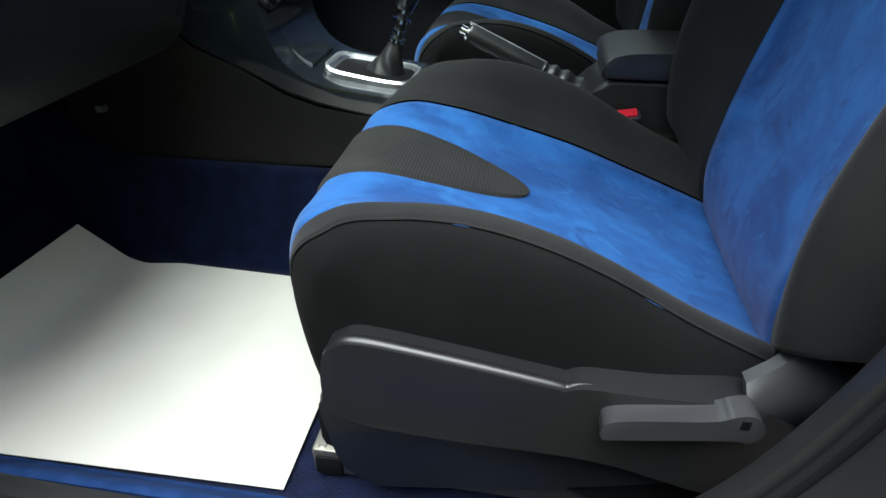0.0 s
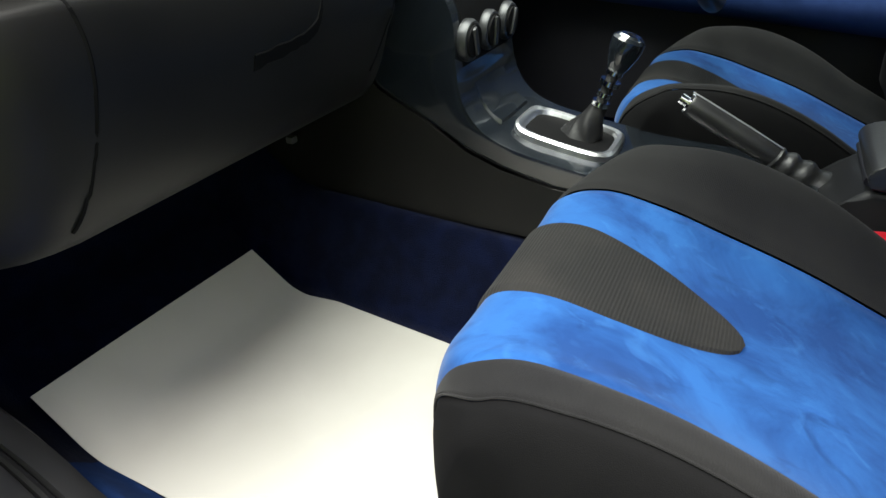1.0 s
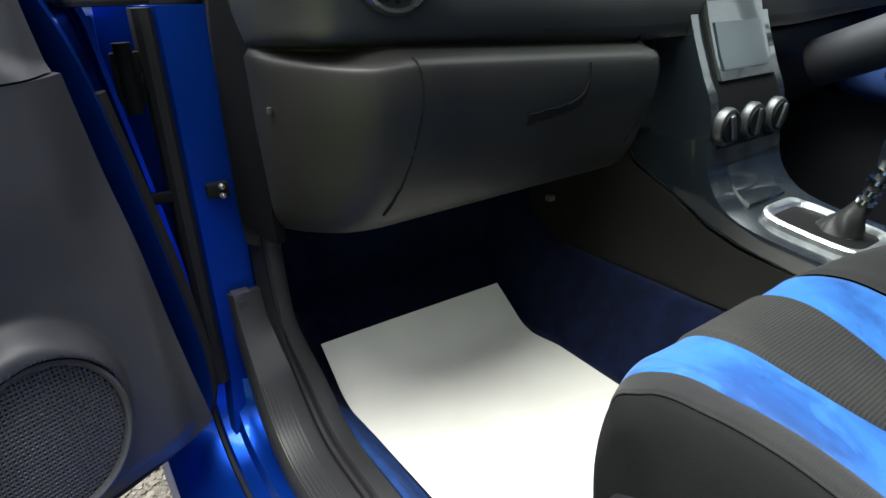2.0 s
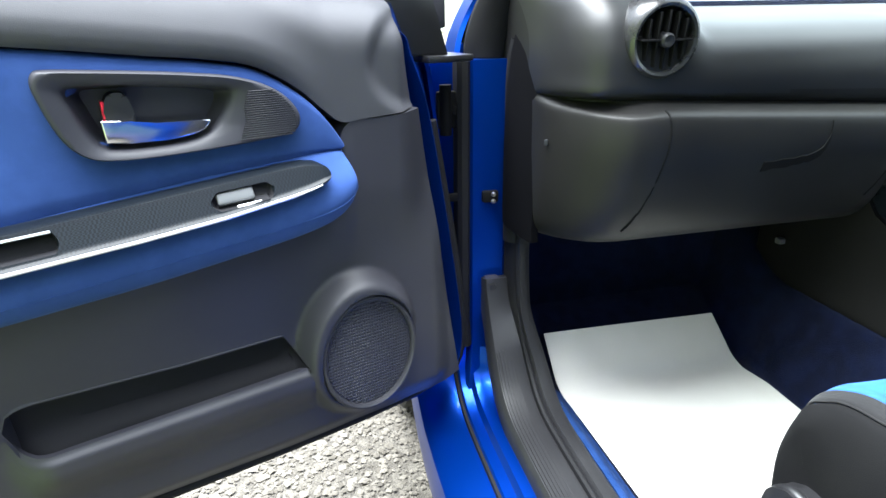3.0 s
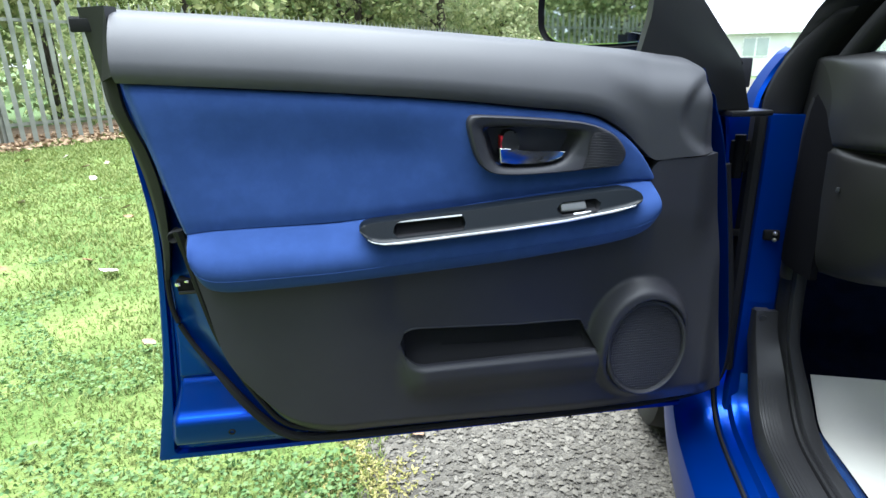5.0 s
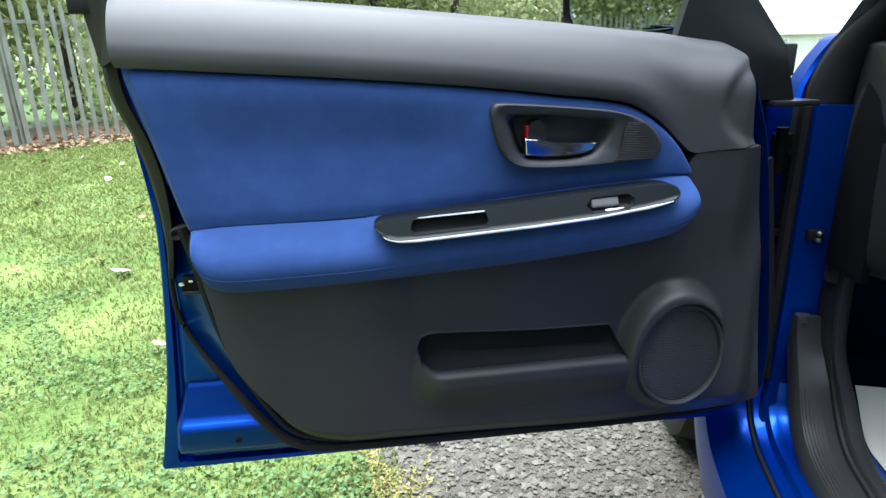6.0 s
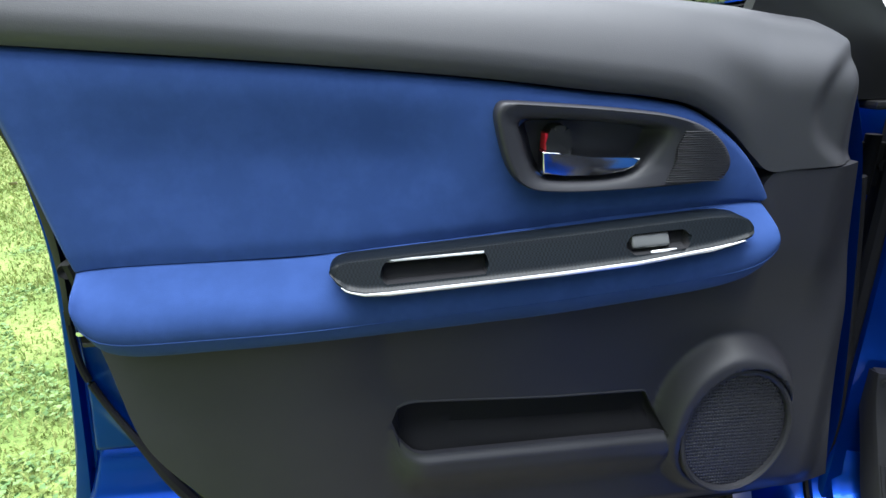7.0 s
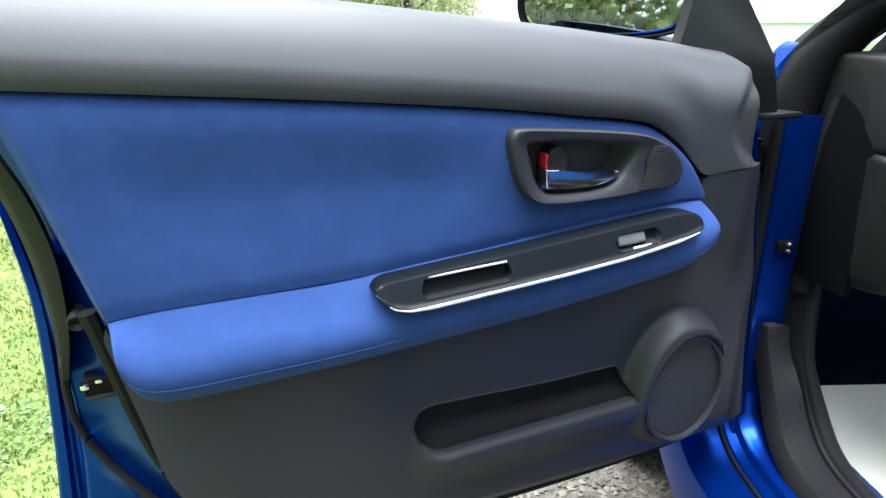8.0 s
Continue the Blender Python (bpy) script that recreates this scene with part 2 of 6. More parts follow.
def thing(name, label, category, group="", kind="", at=None):
    return tagged(place(new(name), at), label, category, group, kind)


def place(ob, m):
    if m is not None:
        ob.matrix_world = m
    return ob


def spline(points, count, closed=False):
    """count points evenly spread by parameter along a Catmull-Rom curve through the given ones."""
    p = [Vector(q) for q in points]
    n = len(p)
    out = []
    spans = n if closed else n - 1
    for k in range(count):
        f = k * spans / (count if closed else count - 1)
        i = min(int(f), spans - 1)
        t = f - i
        if closed:
            a, b, c, d = (p[(i + o) % n] for o in (-1, 0, 1, 2))
        else:
            a, b, c, d = p[max(i - 1, 0)], p[i], p[i + 1], p[min(i + 2, n - 1)]
        out.append(0.5 * (2 * b + (c - a) * t + (2 * a - 5 * b + 4 * c - d) * t * t + (3 * b - a - 3 * c + d) * t ** 3))
    return out


def grid(fn, nu, nv, bm=None):
    """A sheet of nu x nv points from fn(u, v), u and v from 0 to 1. Returns the mesh and its rows of vertices."""
    bm = bm or bmesh.new()
    rows = [[bm.verts.new(fn(i / (nu - 1), j / (nv - 1))) for i in range(nu)] for j in range(nv)]
    for j in range(nv - 1):
        for i in range(nu - 1):
            bm.faces.new((rows[j][i], rows[j][i + 1], rows[j + 1][i + 1], rows[j + 1][i]))
    return bm, rows


def skirt(bm, rows, shift):
    """Turns a sheet's rim back by shift(co), so that the sheet is the face of a solid piece."""
    rim = rows[0] + [r[-1] for r in rows[1:]] + rows[-1][-2::-1] + [r[0] for r in rows[-2:0:-1]]
    back = [bm.verts.new(shift(v.co)) for v in rim]
    for k in range(len(rim)):
        m = (k + 1) % len(rim)
        bm.faces.new((rim[k], back[k], back[m], rim[m]))
    return bm


def loft(rings, closed=True, caps=True, bm=None):
    bm = bm or bmesh.new()
    vs = [[bm.verts.new(p) for p in r] for r in rings]
    for a, b in zip(vs, vs[1:]):
        n = len(a)
        for i in range(n if closed else n - 1):
            bm.faces.new((a[i], a[(i + 1) % n], b[(i + 1) % n], b[i]))
    if caps and closed:
        bm.faces.new(vs[0][::-1])
        bm.faces.new(vs[-1])
    return bm


def slab(outline, put, d0, d1, bevel=0.0, segments=2):
    """A flat outline (pairs) made a solid between the depths d0 and d1 (d1 is the face), placed by put(a, b, d)."""
    bm = bmesh.new()
    lo = [bm.verts.new(put(a, b, d0)) for a, b in outline]
    hi = [bm.verts.new(put(a, b, d1)) for a, b in outline]
    face = bm.faces.new(hi)
    bm.faces.new(lo[::-1])
    n = len(lo)
    for i in range(n):
        bm.faces.new((lo[i], lo[(i + 1) % n], hi[(i + 1) % n], hi[i]))
    if bevel:
        bmesh.ops.bevel(bm, geom=list(face.edges), offset=bevel, segments=segments, profile=0.6, affect="EDGES", clamp_overlap=True)
    return bm


def box(x0, x1, y0, y1, z0, z1, bevel=0.004, segments=2, bm=None):
    own = bmesh.new()
    bmesh.ops.create_cube(own, size=1)
    for v in own.verts:
        v.co = Vector((x0 + (v.co.x + 0.5) * (x1 - x0), y0 + (v.co.y + 0.5) * (y1 - y0), z0 + (v.co.z + 0.5) * (z1 - z0)))
    if bevel:
        bmesh.ops.bevel(own, geom=list(own.edges), offset=bevel, segments=segments, profile=0.6, affect="EDGES", clamp_overlap=True)
    if bm is None:
        return own
    me = bpy.data.meshes.new("joined")
    own.to_mesh(me)
    own.free()
    bm.from_mesh(me)
    bpy.data.meshes.remove(me)
    return bm


def tube(points, radius, sides=10, caps=True):
    """A round bar along points; radius is a number or a function of the share of the way."""
    pts = [Vector(p) for p in points]
    rings = []
    up = Vector((0, 0, 1))
    for i, p in enumerate(pts):
        way = (pts[min(i + 1, len(pts) - 1)] - pts[max(i - 1, 0)]).normalized()
        a = way.cross(up if abs(way.dot(up)) < 0.95 else Vector((1, 0, 0))).normalized()
        b = way.cross(a)
        r = radius(i / (len(pts) - 1)) if callable(radius) else radius
        rings.append([p + r * (math.cos(k * math.tau / sides) * a + math.sin(k * math.tau / sides) * b) for k in range(sides)])
    return loft(rings, True, caps)


def turned(profile, m, sides=32):
    """A turned piece: profile of (radius, height) spun round the z axis of m."""
    return loft([[m @ Vector((max(r, 1e-5) * math.cos(k * math.tau / sides), max(r, 1e-5) * math.sin(k * math.tau / sides), h))
                  for k in range(sides)] for r, h in profile])


def sweep(path, profile, caps=True):
    """Profile of (x, inward) carried along a path of (y, z); inward is across the path, towards its left."""
    pts = [Vector(p) for p in path]
    rings = []
    for i, p in enumerate(pts):
        way = (pts[min(i + 1, len(pts) - 1)] - pts[max(i - 1, 0)]).normalized()
        side = Vector((way.y, -way.x))
        rings.append([(x, p.x + w * side.x, p.y + w * side.y) for x, w in profile])
    return loft(rings, True, caps)


def ramp(x, a, b):
    t = min(max((x - a) / (b - a), 0.0), 1.0)
    return t * t * (3 - 2 * t)


def curve_at(table, x):
    """Smooth value at x of a table of (x, value)."""
    n = len(table)
    if x <= table[0][0]:
        return table[0][1]
    if x >= table[-1][0]:
        return table[-1][1]

    def slope(i):
        a, b = table[max(i - 1, 0)], table[min(i + 1, n - 1)]
        return (b[1] - a[1]) / (b[0] - a[0])
    i = max(k for k in range(n - 1) if table[k][0] <= x)
    (a, va), (b, vb) = table[i], table[i + 1]
    w = b - a
    t = (x - a) / w
    return (2 * t ** 3 - 3 * t * t + 1) * va + (t ** 3 - 2 * t * t + t) * w * slope(i) + (3 * t * t - 2 * t ** 3) * vb + (t ** 3 - t * t) * w * slope(i + 1)


# ---- ground ----
CX = 1.09  # the car's centre line


bm, _ = grid(lambda u, v: (-600 + 1200 * u, -600 + 1200 * v, -0.012), 3, 3)
ground = tagged(part("ground", bm, material("distant grass", (0.06, 0.10, 0.03), 1.0, second=(0.10, 0.15, 0.05), scale=0.4, grain=20, bump=0.5, depth=0.03)),
                "flat ground reaching to the horizon", "ground", kind="structure")


def edge_x(y):
    """Where the lawn meets the gravel."""
    return -0.52 + 0.05 * math.sin(3.1 * y) + 0.03 * math.sin(9.7 * y + 1) - 0.02 * y


bm, _ = grid(lambda u, v: ((lambda y: (-9.0 + (edge_x(y) + 9.0) * u, y, 0.004 * math.sin(5 * u * 9) * math.cos(3 * y)))(-8 + 34 * v)), 40, 120)
lawn = tagged(part("lawn", bm, material("lawn turf", (0.075, 0.125, 0.022), 1.0, second=(0.15, 0.20, 0.050), scale=2.2, grain=60, bump=0.9, depth=0.02)),
              "mown green lawn beside the gravel", "lawn", kind="structure")
bm, _ = grid(lambda u, v: ((lambda y: (edge_x(y) - 0.05 + (9.0 - edge_x(y)) * u, y, -0.004))(-8 + 40 * v)), 20, 120)
drive = tagged(part("gravel_drive", bm, material("compacted gravel", (0.075, 0.067, 0.055), 1.0, second=(0.125, 0.113, 0.094), scale=40, grain=160, bump=1.0, depth=0.008)),
               "grey compacted gravel drive", "drive", kind="structure")


# ---- open passenger door ----
# Door space: x from the hinge towards the latch, y towards the cabin side, z up.
DOOR = Matrix.Translation((0.30, 0.70, 0)) @ Matrix.Rotation(radians(199), 4, "Z")


def pairs_patch(pairs, depth, nu, nv, back):
    """A sheet ruled between the two curves of pairs (lower a, lower b, upper a, upper b); depth(u, v, s, z) is its relief."""
    low = spline([(p[0], p[1], 0) for p in pairs], nu)
    high = spline([(p[2], p[3], 0) for p in pairs], nu)

    def fn(u, v):
        i = round(u * (nu - 1))
        s, z = low[i].x + (high[i].x - low[i].x) * v, low[i].y + (high[i].y - low[i].y) * v
        return s, depth(u, v, s, z), z
    bm, rows = grid(fn, nu, nv)
    return skirt(bm, rows, lambda co: (co.x, back, co.z))


def in_door(a, b, d):
    return a, d, b


def car_door():
    door = thing("car_door", "open blue car door with black and blue cloth inner trim", "car door", at=DOOR)
    # painted shell: pairs of inner rim (cabin side) and outer rim
    inner = [(0.958, 0.80), (0.955, 0.70), (0.935, 0.577), (0.89, 0.498), (0.868, 0.468), (0.845, 0.445), (0.82, 0.43), (0.775, 0.415), (0.56, 0.410), (0.34, 0.408), (0.18, 0.412),
             (0.07, 0.42), (0.03, 0.44), (0.02, 0.50), (0.03, 0.60), (0.07, 0.85), (0.10, 0.95), (0.13, 0.99), (0.30, 1.02), (0.60, 1.05), (0.90, 1.07), (1.0, 1.06), (0.985, 0.92)]
    outer = [(1.042, 0.78), (1.052, 0.633), (1.068, 0.50), (1.085, 0.41), (1.096, 0.352), (1.099, 0.330), (1.075, 0.328), (0.90, 0.330), (0.56, 0.333), (0.34, 0.335), (0.18, 0.336),
             (0.02, 0.338), (-0.035, 0.37), (-0.035, 0.45), (-0.025, 0.60), (0.01, 0.85), (0.03, 0.95), (0.10, 1.00), (0.30, 1.03), (0.60, 1.055), (0.90, 1.075), (1.062, 1.07), (1.052, 0.92)]
    count = 126
    ins, outs = spline([(*p, 0) for p in inner], count, True), spline([(*p, 0) for p in outer], count, True)

    def ring(f, d):
        """Rim between the inner (0) and outer (1) line."""
        out = []
        for a, b in zip(ins, outs):
            x, z = a.x + (b.x - a.x) * f, a.y + (b.y - a.y) * f
            # the latch side lies back behind the latch face
            low = ramp(a.x, 0.79, 0.85) * (1 - ramp(a.y, 0.80, 0.86))
            out.append((x, d + (min(d, -0.052) - d) * low, z))
        return out
    core = [(0.52 + (a.x - 0.52) * 0.93, -0.045, 0.70 + (a.y - 0.70) * 0.93) for a in ins]
    back = [(0.52 + (b.x - 0.52) * 0.9, -0.125, 0.70 + (b.y - 0.70) * 0.9) for b in outs]
    part("shell", loft([core, ring(0, 0.03), ring(0.10, 0.022), ring(0.20, 0.002), ring(0.30, -0.016), ring(0.42, -0.026), ring(0.55, -0.034), ring(0.66, -0.042), ring(0.76, -0.052), ring(0.83, -0.064), ring(0.855, -0.064), ring(0.88, -0.052), ring(0.97, -0.050), ring(1.0, -0.055), ring(1.0, -0.08), back]),
         M_PAINT, door, "blue painted steel shell")

    # latch face: a lip under the trim, a ledge that carries the seal, and in the lower corner a step and a face that leans to the sky
    def face_at(u, v):
        z = 0.372 + 0.478 * v
        left = float(np.interp(z, (0.372, 0.43, 0.50, 0.58, 0.67, 0.85), (1.068, 1.056, 1.043, 1.034, 1.028, 1.032)))
        right = float(np.interp(z, (0.372, 0.43, 0.463, 0.514, 0.566, 0.62, 0.67, 0.75, 0.85), (0.77, 0.80, 0.845, 0.885, 0.915, 0.932, 0.943, 0.957, 0.964)))
        s = left + (right - left) * u
        seal = float(np.interp(z, (0.372, 0.402, 0.414, 0.440, 0.482, 0.531, 0.585, 0.61, 0.65, 0.85), (0.74, 0.815, 0.857, 0.888, 0.924, 0.962, 1.000, 1.012, 1.019, 1.012)))
        top = float(np.interp(z, (0.372, 0.407, 0.440, 0.482, 0.531, 0.585, 0.64, 0.72, 0.85), (0.014, 0.014, 0.008, -0.001, -0.017, -0.031, -0.033, -0.027, -0.020)))
        rise = curve_at([(0.372, -0.036), (0.380, -0.023), (0.424, -0.012), (0.431, -0.013), (0.441, -0.025), (0.470, -0.037), (0.494, -0.045), (0.502, -0.050), (0.512, -0.036), (0.85, -0.036)], z)
        if s > seal:
            d = top + (min(rise, top - 0.003) - top) * ramp(s - seal, 0.002, 0.030)
        else:
            lip = float(np.interp(z, (0.372, 0.62, 0.70, 0.85), (0.020, 0.018, 0.010, 0.012)))
            d = top + (lip - top) * ramp(seal - s, 0.002, max(seal - right, 0.012))
        return s, d - 0.022 * (1 - ramp(left - s, 0.0, 0.012)), z
    bm, rows = grid(face_at, 46, 90)
    part("latch_face", skirt(bm, rows, lambda co: (co.x, -0.075, co.z)), M_PAINT, door, "pressed blue steel round the latch", angle=60)

    # upper rail, soft vinyl
    rail = [(1.008, 1.019, 1.014, 1.116), (0.871, 1.010, 0.87, 1.107), (0.715, 0.999, 0.709, 1.095), (0.55, 0.985, 0.55, 1.081), (0.43, 0.971, 0.43, 1.070),
            (0.374, 0.965, 0.375, 1.064), (0.325, 0.955, 0.33, 1.059), (0.281, 0.930, 0.29, 1.055), (0.250, 0.902, 0.26, 1.052), (0.226, 0.884, 0.235, 1.048),
            (0.195, 0.885, 0.20, 1.043), (0.152, 0.887, 0.165, 1.038), (0.112, 0.8895, 0.138, 1.027)]

    def trim_face(s):
        """Depth of the trim by the hinge end, where rail and lower panel meet flush."""
        return 0.074 - 0.022 * (1 - ramp(s, 0.085, 0.15))

    def rail_depth(u, v, s, z):
        d = curve_at([(0, 0.079), (0.05, 0.0835), (0.14, 0.0865), (0.30, 0.0845), (0.60, 0.070), (0.85, 0.050), (0.95, 0.036), (1, 0.016)], v)
        flush = 1 - ramp(s, 0.225, 0.33)
        d += flush * (trim_face(s) + 0.001 + 0.008 * v - d) * (1 - ramp(v, 0.45, 0.90))
        hollow = 1 - ramp(Vector(((s - 0.108) / 0.088, (z - 0.950) / 0.072)).length, 0.70, 1.0)
        d -= 0.011 * hollow
        end = 1 - ramp(s, 0.112, 0.140)
        return d - 0.016 * end * (0.3 + 0.7 * v)
    part("upper_rail", pairs_patch(rail, rail_depth, 150, 36, 0.0), M_RAIL, door, "soft charcoal vinyl top rail")

    # blue cloth panel
    cloth = [(0.954, 0.803, 1.006, 1.017), (0.93, 0.806, 0.95, 1.014), (0.895, 0.808, 0.871, 1.008), (0.728, 0.811, 0.715, 0.997), (0.60, 0.821, 0.55, 0.983), (0.48, 0.833, 0.43, 0.969),
             (0.40, 0.841, 0.374, 0.962), (0.34, 0.845, 0.325, 0.952), (0.29, 0.849, 0.284, 0.928), (0.26, 0.851, 0.254, 0.900), (0.24, 0.852, 0.231, 0.866), (0.230, 0.852, 0.227, 0.854)]

    def bezel_reach(way):
        """How far the handle bezel's middle lies from its centre in the direction way (radians)."""
        return float(np.interp(way % math.tau, (0, 0.42, 0.55, 0.8, 1.2, 1.9, 2.3, 2.6, 2.85, 3.2, 3.6, 4.3, 5.0, 5.5, 5.75, math.tau), (0.088, 0.083, 0.066, 0.050, 0.038, 0.036, 0.043, 0.056, 0.072, 0.100, 0.065, 0.038, 0.037, 0.046, 0.054, 0.088)))

    def cloth_depth(u, v, s, z):
        hollow = ramp(s, 0.535, 0.625) * (1 - 0.6 * ramp(s, 0.85, 0.97))
        d = curve_at([(0, 0.077), (0.10, 0.080), (0.80, 0.0815), (0.95, 0.0785), (1, 0.070)], v)
        d -= 0.010 * hollow * ramp(v, -0.05, 0.55) * (1 - ramp(v, 0.52, 0.97))
        rim = min(u, 1 - u) * 30
        cut = 1 - ramp(Vector((s - 0.42, z - 0.912)).length - bezel_reach(math.atan2(z - 0.912, s - 0.42)), -0.006, 0.0)
        return d - 0.010 * (1 - ramp(rim, 0, 1)) - 0.045 * cut
    part("cloth_panel", pairs_patch(cloth, cloth_depth, 150, 40, 0.02), M_DOORBLUE, door, "blue cloth door insert")

    # padded armrest
    arm = [(0.944, 0.780, 0.951, 0.803), (0.934, 0.730, 0.93, 0.805), (0.905, 0.711, 0.895, 0.807), (0.82, 0.711, 0.81, 0.808), (0.735, 0.714, 0.728, 0.809), (0.648, 0.719, 0.648, 0.817), (0.555, 0.725, 0.554, 0.825),
           (0.47, 0.731, 0.47, 0.834), (0.378, 0.741, 0.371, 0.843), (0.30, 0.751, 0.30, 0.848), (0.256, 0.762, 0.26, 0.851), (0.232, 0.780, 0.24, 0.852), (0.221, 0.812, 0.228, 0.850)]

    def arm_depth(u, v, s, z):
        d = curve_at([(0, 0.078), (0.05, 0.093), (0.14, 0.105), (0.36, 0.116), (0.62, 0.111), (0.9, 0.088), (1, 0.076)], v)
        rim = min(u * 22, (1 - u) * 20)
        return 0.070 + (d - 0.070) * ramp(rim, -0.25, 1)
    part("armrest", pairs_patch(arm, arm_depth, 150, 30, 0.03), M_DOORBLUE, door, "padded blue cloth armrest")
    # stitched seam along the armrest's front
    seam = []
    for k in range(80):
        u = 0.05 + 0.9 * k / 79
        q = spline([((p[0] + (p[2] - p[0]) * 0.30), (p[1] + (p[3] - p[1]) * 0.30), 0) for p in arm], 201)[round(u * 200)]
        seam.append((q.x, arm_depth(u, 0.30, q.x, q.y) + 0.0002, q.y))
    part("seam", tube(seam, 0.0007, 5), M_DOORBLUE, door)

    # lower moulded panel with pocket and speaker swelling
    low = [(0.957, 0.780, 0.953, 0.795), (0.940, 0.689, 0.945, 0.770), (0.919, 0.577, 0.93, 0.755), (0.874, 0.498, 0.90, 0.750), (0.832, 0.449, 0.86, 0.748), (0.766, 0.426, 0.80, 0.748), (0.68, 0.424, 0.70, 0.750), (0.556, 0.423, 0.556, 0.755),
           (0.45, 0.421, 0.45, 0.763), (0.344, 0.419, 0.344, 0.775), (0.28, 0.420, 0.28, 0.785), (0.225, 0.422, 0.245, 0.800), (0.17, 0.423, 0.232, 0.850), (0.135, 0.426, 0.216, 0.882), (0.10, 0.427, 0.172, 0.884),
           (0.066, 0.430, 0.134, 0.886), (0.036, 0.440, 0.108, 0.888)]
    spk = (0.2145, 0.554)

    def low_depth(u, v, s, z):
        d = 0.060
        recess = ramp(s, 0.30, 0.36) * (1 - ramp(s, 0.60, 0.70)) * ramp(z, 0.595, 0.66)
        d += 0.010 * ramp(s, 0.57, 0.77) * ramp(z, 0.44, 0.62)
        d -= 0.006 * recess
        mouth = 0.560 - 0.020 * (s - 0.30)
        lip = ramp(s, 0.27, 0.305) * (1 - ramp(s, 0.600, 0.655)) * ramp(z, mouth - 0.085, mouth - 0.020) * (1 - 0.30 * ramp(z, mouth - 0.010, mouth)) * (1 - ramp(z, mouth + 0.002, mouth + 0.010))
        d += 0.026 * lip
        off = Vector((s - spk[0] - 0.006, z - spk[1] - 0.008))
        r = Vector((off.x / 0.80, off.y)).length
        swell = (1 - ramp(r, 0.096, 0.122)) * (0.45 + 0.55 * ramp(0.45 * off.x + 0.9 * off.y, -0.06, 0.05))
        d = max(d, 0.060 + 0.034 * swell)
        ring_r = Vector(((s - spk[0]) / 0.79, z - spk[1])).length
        d = d + (0.066 - d) * (1 - ramp(ring_r, 0.088, 0.095))
        d = d + (trim_face(s) - d) * (1 - ramp(s, 0.21, 0.26)) * ramp(z, 0.68, 0.80)
        d -= 0.014 * (1 - ramp(s, 0.050, 0.095)) * (1 - ramp(z, 0.66, 0.80))
        edge = min(v * 14, 1)
        d = 0.046 + (d - 0.046) * ramp(edge, -0.2, 1)
        return d
    # built column by column, with rows that follow the pocket's mouth
    nu, below, inside, above = 300, 56, 14, 60
    lows, highs = spline([(p[0], p[1], 0) for p in low], nu), spline([(p[2], p[3], 0) for p in low], nu)
    bm = bmesh.new()
    cols = []
    for a, b in zip(lows, highs):
        zb = 0.560 - 0.020 * (a.x - 0.3)
        sm = a.x + (b.x - a.x) * (zb - a.y) / (b.y - a.y)
        zb, zt = 0.560 - 0.020 * (sm - 0.3), 0.6075 + 0.040 * max(sm - 0.45, 0)
        e = max((sm - 0.305) / 0.024, 0) if sm < 0.329 else (max(1 - ((sm - 0.604) / 0.037) ** 2.6, 0) ** 0.4 if sm > 0.604 else 1.0)
        if sm < 0.329:
            zt = zb + (zt - zb) * e
        else:
            zc = zb + (zt - zb) * 0.62
            zb, zt = zc + (zb - zc) * e, zc + (zt - zc) * e
        w = max(ramp(sm, 0.655, 0.78), 1 - ramp(sm, 0.16, 0.295))
        even = a.y + 0.42 * (b.y - a.y)
        zb, zt = zb + (even - zb) * w, zt + (even - zt) * w
        height = zt - zb

        def at(z, drop=0.0):
            f = (z - a.y) / (b.y - a.y)
            x = a.x + (b.x - a.x) * f
            return x, low_depth(0, f, x, z) - drop, z
        zs = [(a.y + (zb - a.y) * k / below, 0.0) for k in range(below + 1)]
        deep = min(height / 0.02, 1)
        zs += [(zb + 0.0006 * deep, 0.006 * deep), (zb - 0.080 * deep, 0.010 * deep)]
        zs += [(zb - 0.086 * deep + (height + 0.084 * deep) * k / inside, (0.026 - 0.006 * k / inside) * deep) for k in range(inside + 1)]
        zs += [(zt, 0.004 * deep), (zt + 0.0008 * deep, -0.0012 * deep), (zt + 0.0024 * deep, -0.0012 * deep)] + [(zt + 0.0034 * deep + (b.y - zt - 0.0034 * deep) * k / above, 0.0) for k in range(above + 1)]
        cols.append([bm.verts.new(at(z, d)) for z, d in zs])
    for p, q in zip(cols, cols[1:]):
        for k in range(len(p) - 1):
            f = bm.faces.new((p[k], q[k], q[k + 1], p[k + 1]))
            # faces inside the pocket get the darker colour in place of shade
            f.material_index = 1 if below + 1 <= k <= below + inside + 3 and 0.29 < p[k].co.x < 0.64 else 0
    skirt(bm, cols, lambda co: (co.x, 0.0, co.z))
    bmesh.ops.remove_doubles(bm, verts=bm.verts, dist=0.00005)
    part("lower_panel", bm, M_TRIM, door, "moulded black plastic lower panel with map pocket", angle=50).data.materials.append(M_RECESS)

    # speaker grille: dished disc with fine slats
    at = Matrix.Translation((spk[0], 0.0, spk[1])) @ Matrix.Rotation(radians(-90), 4, "X") @ Matrix.Diagonal((0.80, 1, 1, 1))
    grille = part("speaker_grille", turned([(0, 0.077), (0.083, 0.078), (0.084, 0.086), (0.087, 0.0885), (0.0905, 0.0875), (0.0925, 0.082), (0.093, 0.06), (0, 0.06)], at, 64), M_TRIM, door, "round black speaker grille")
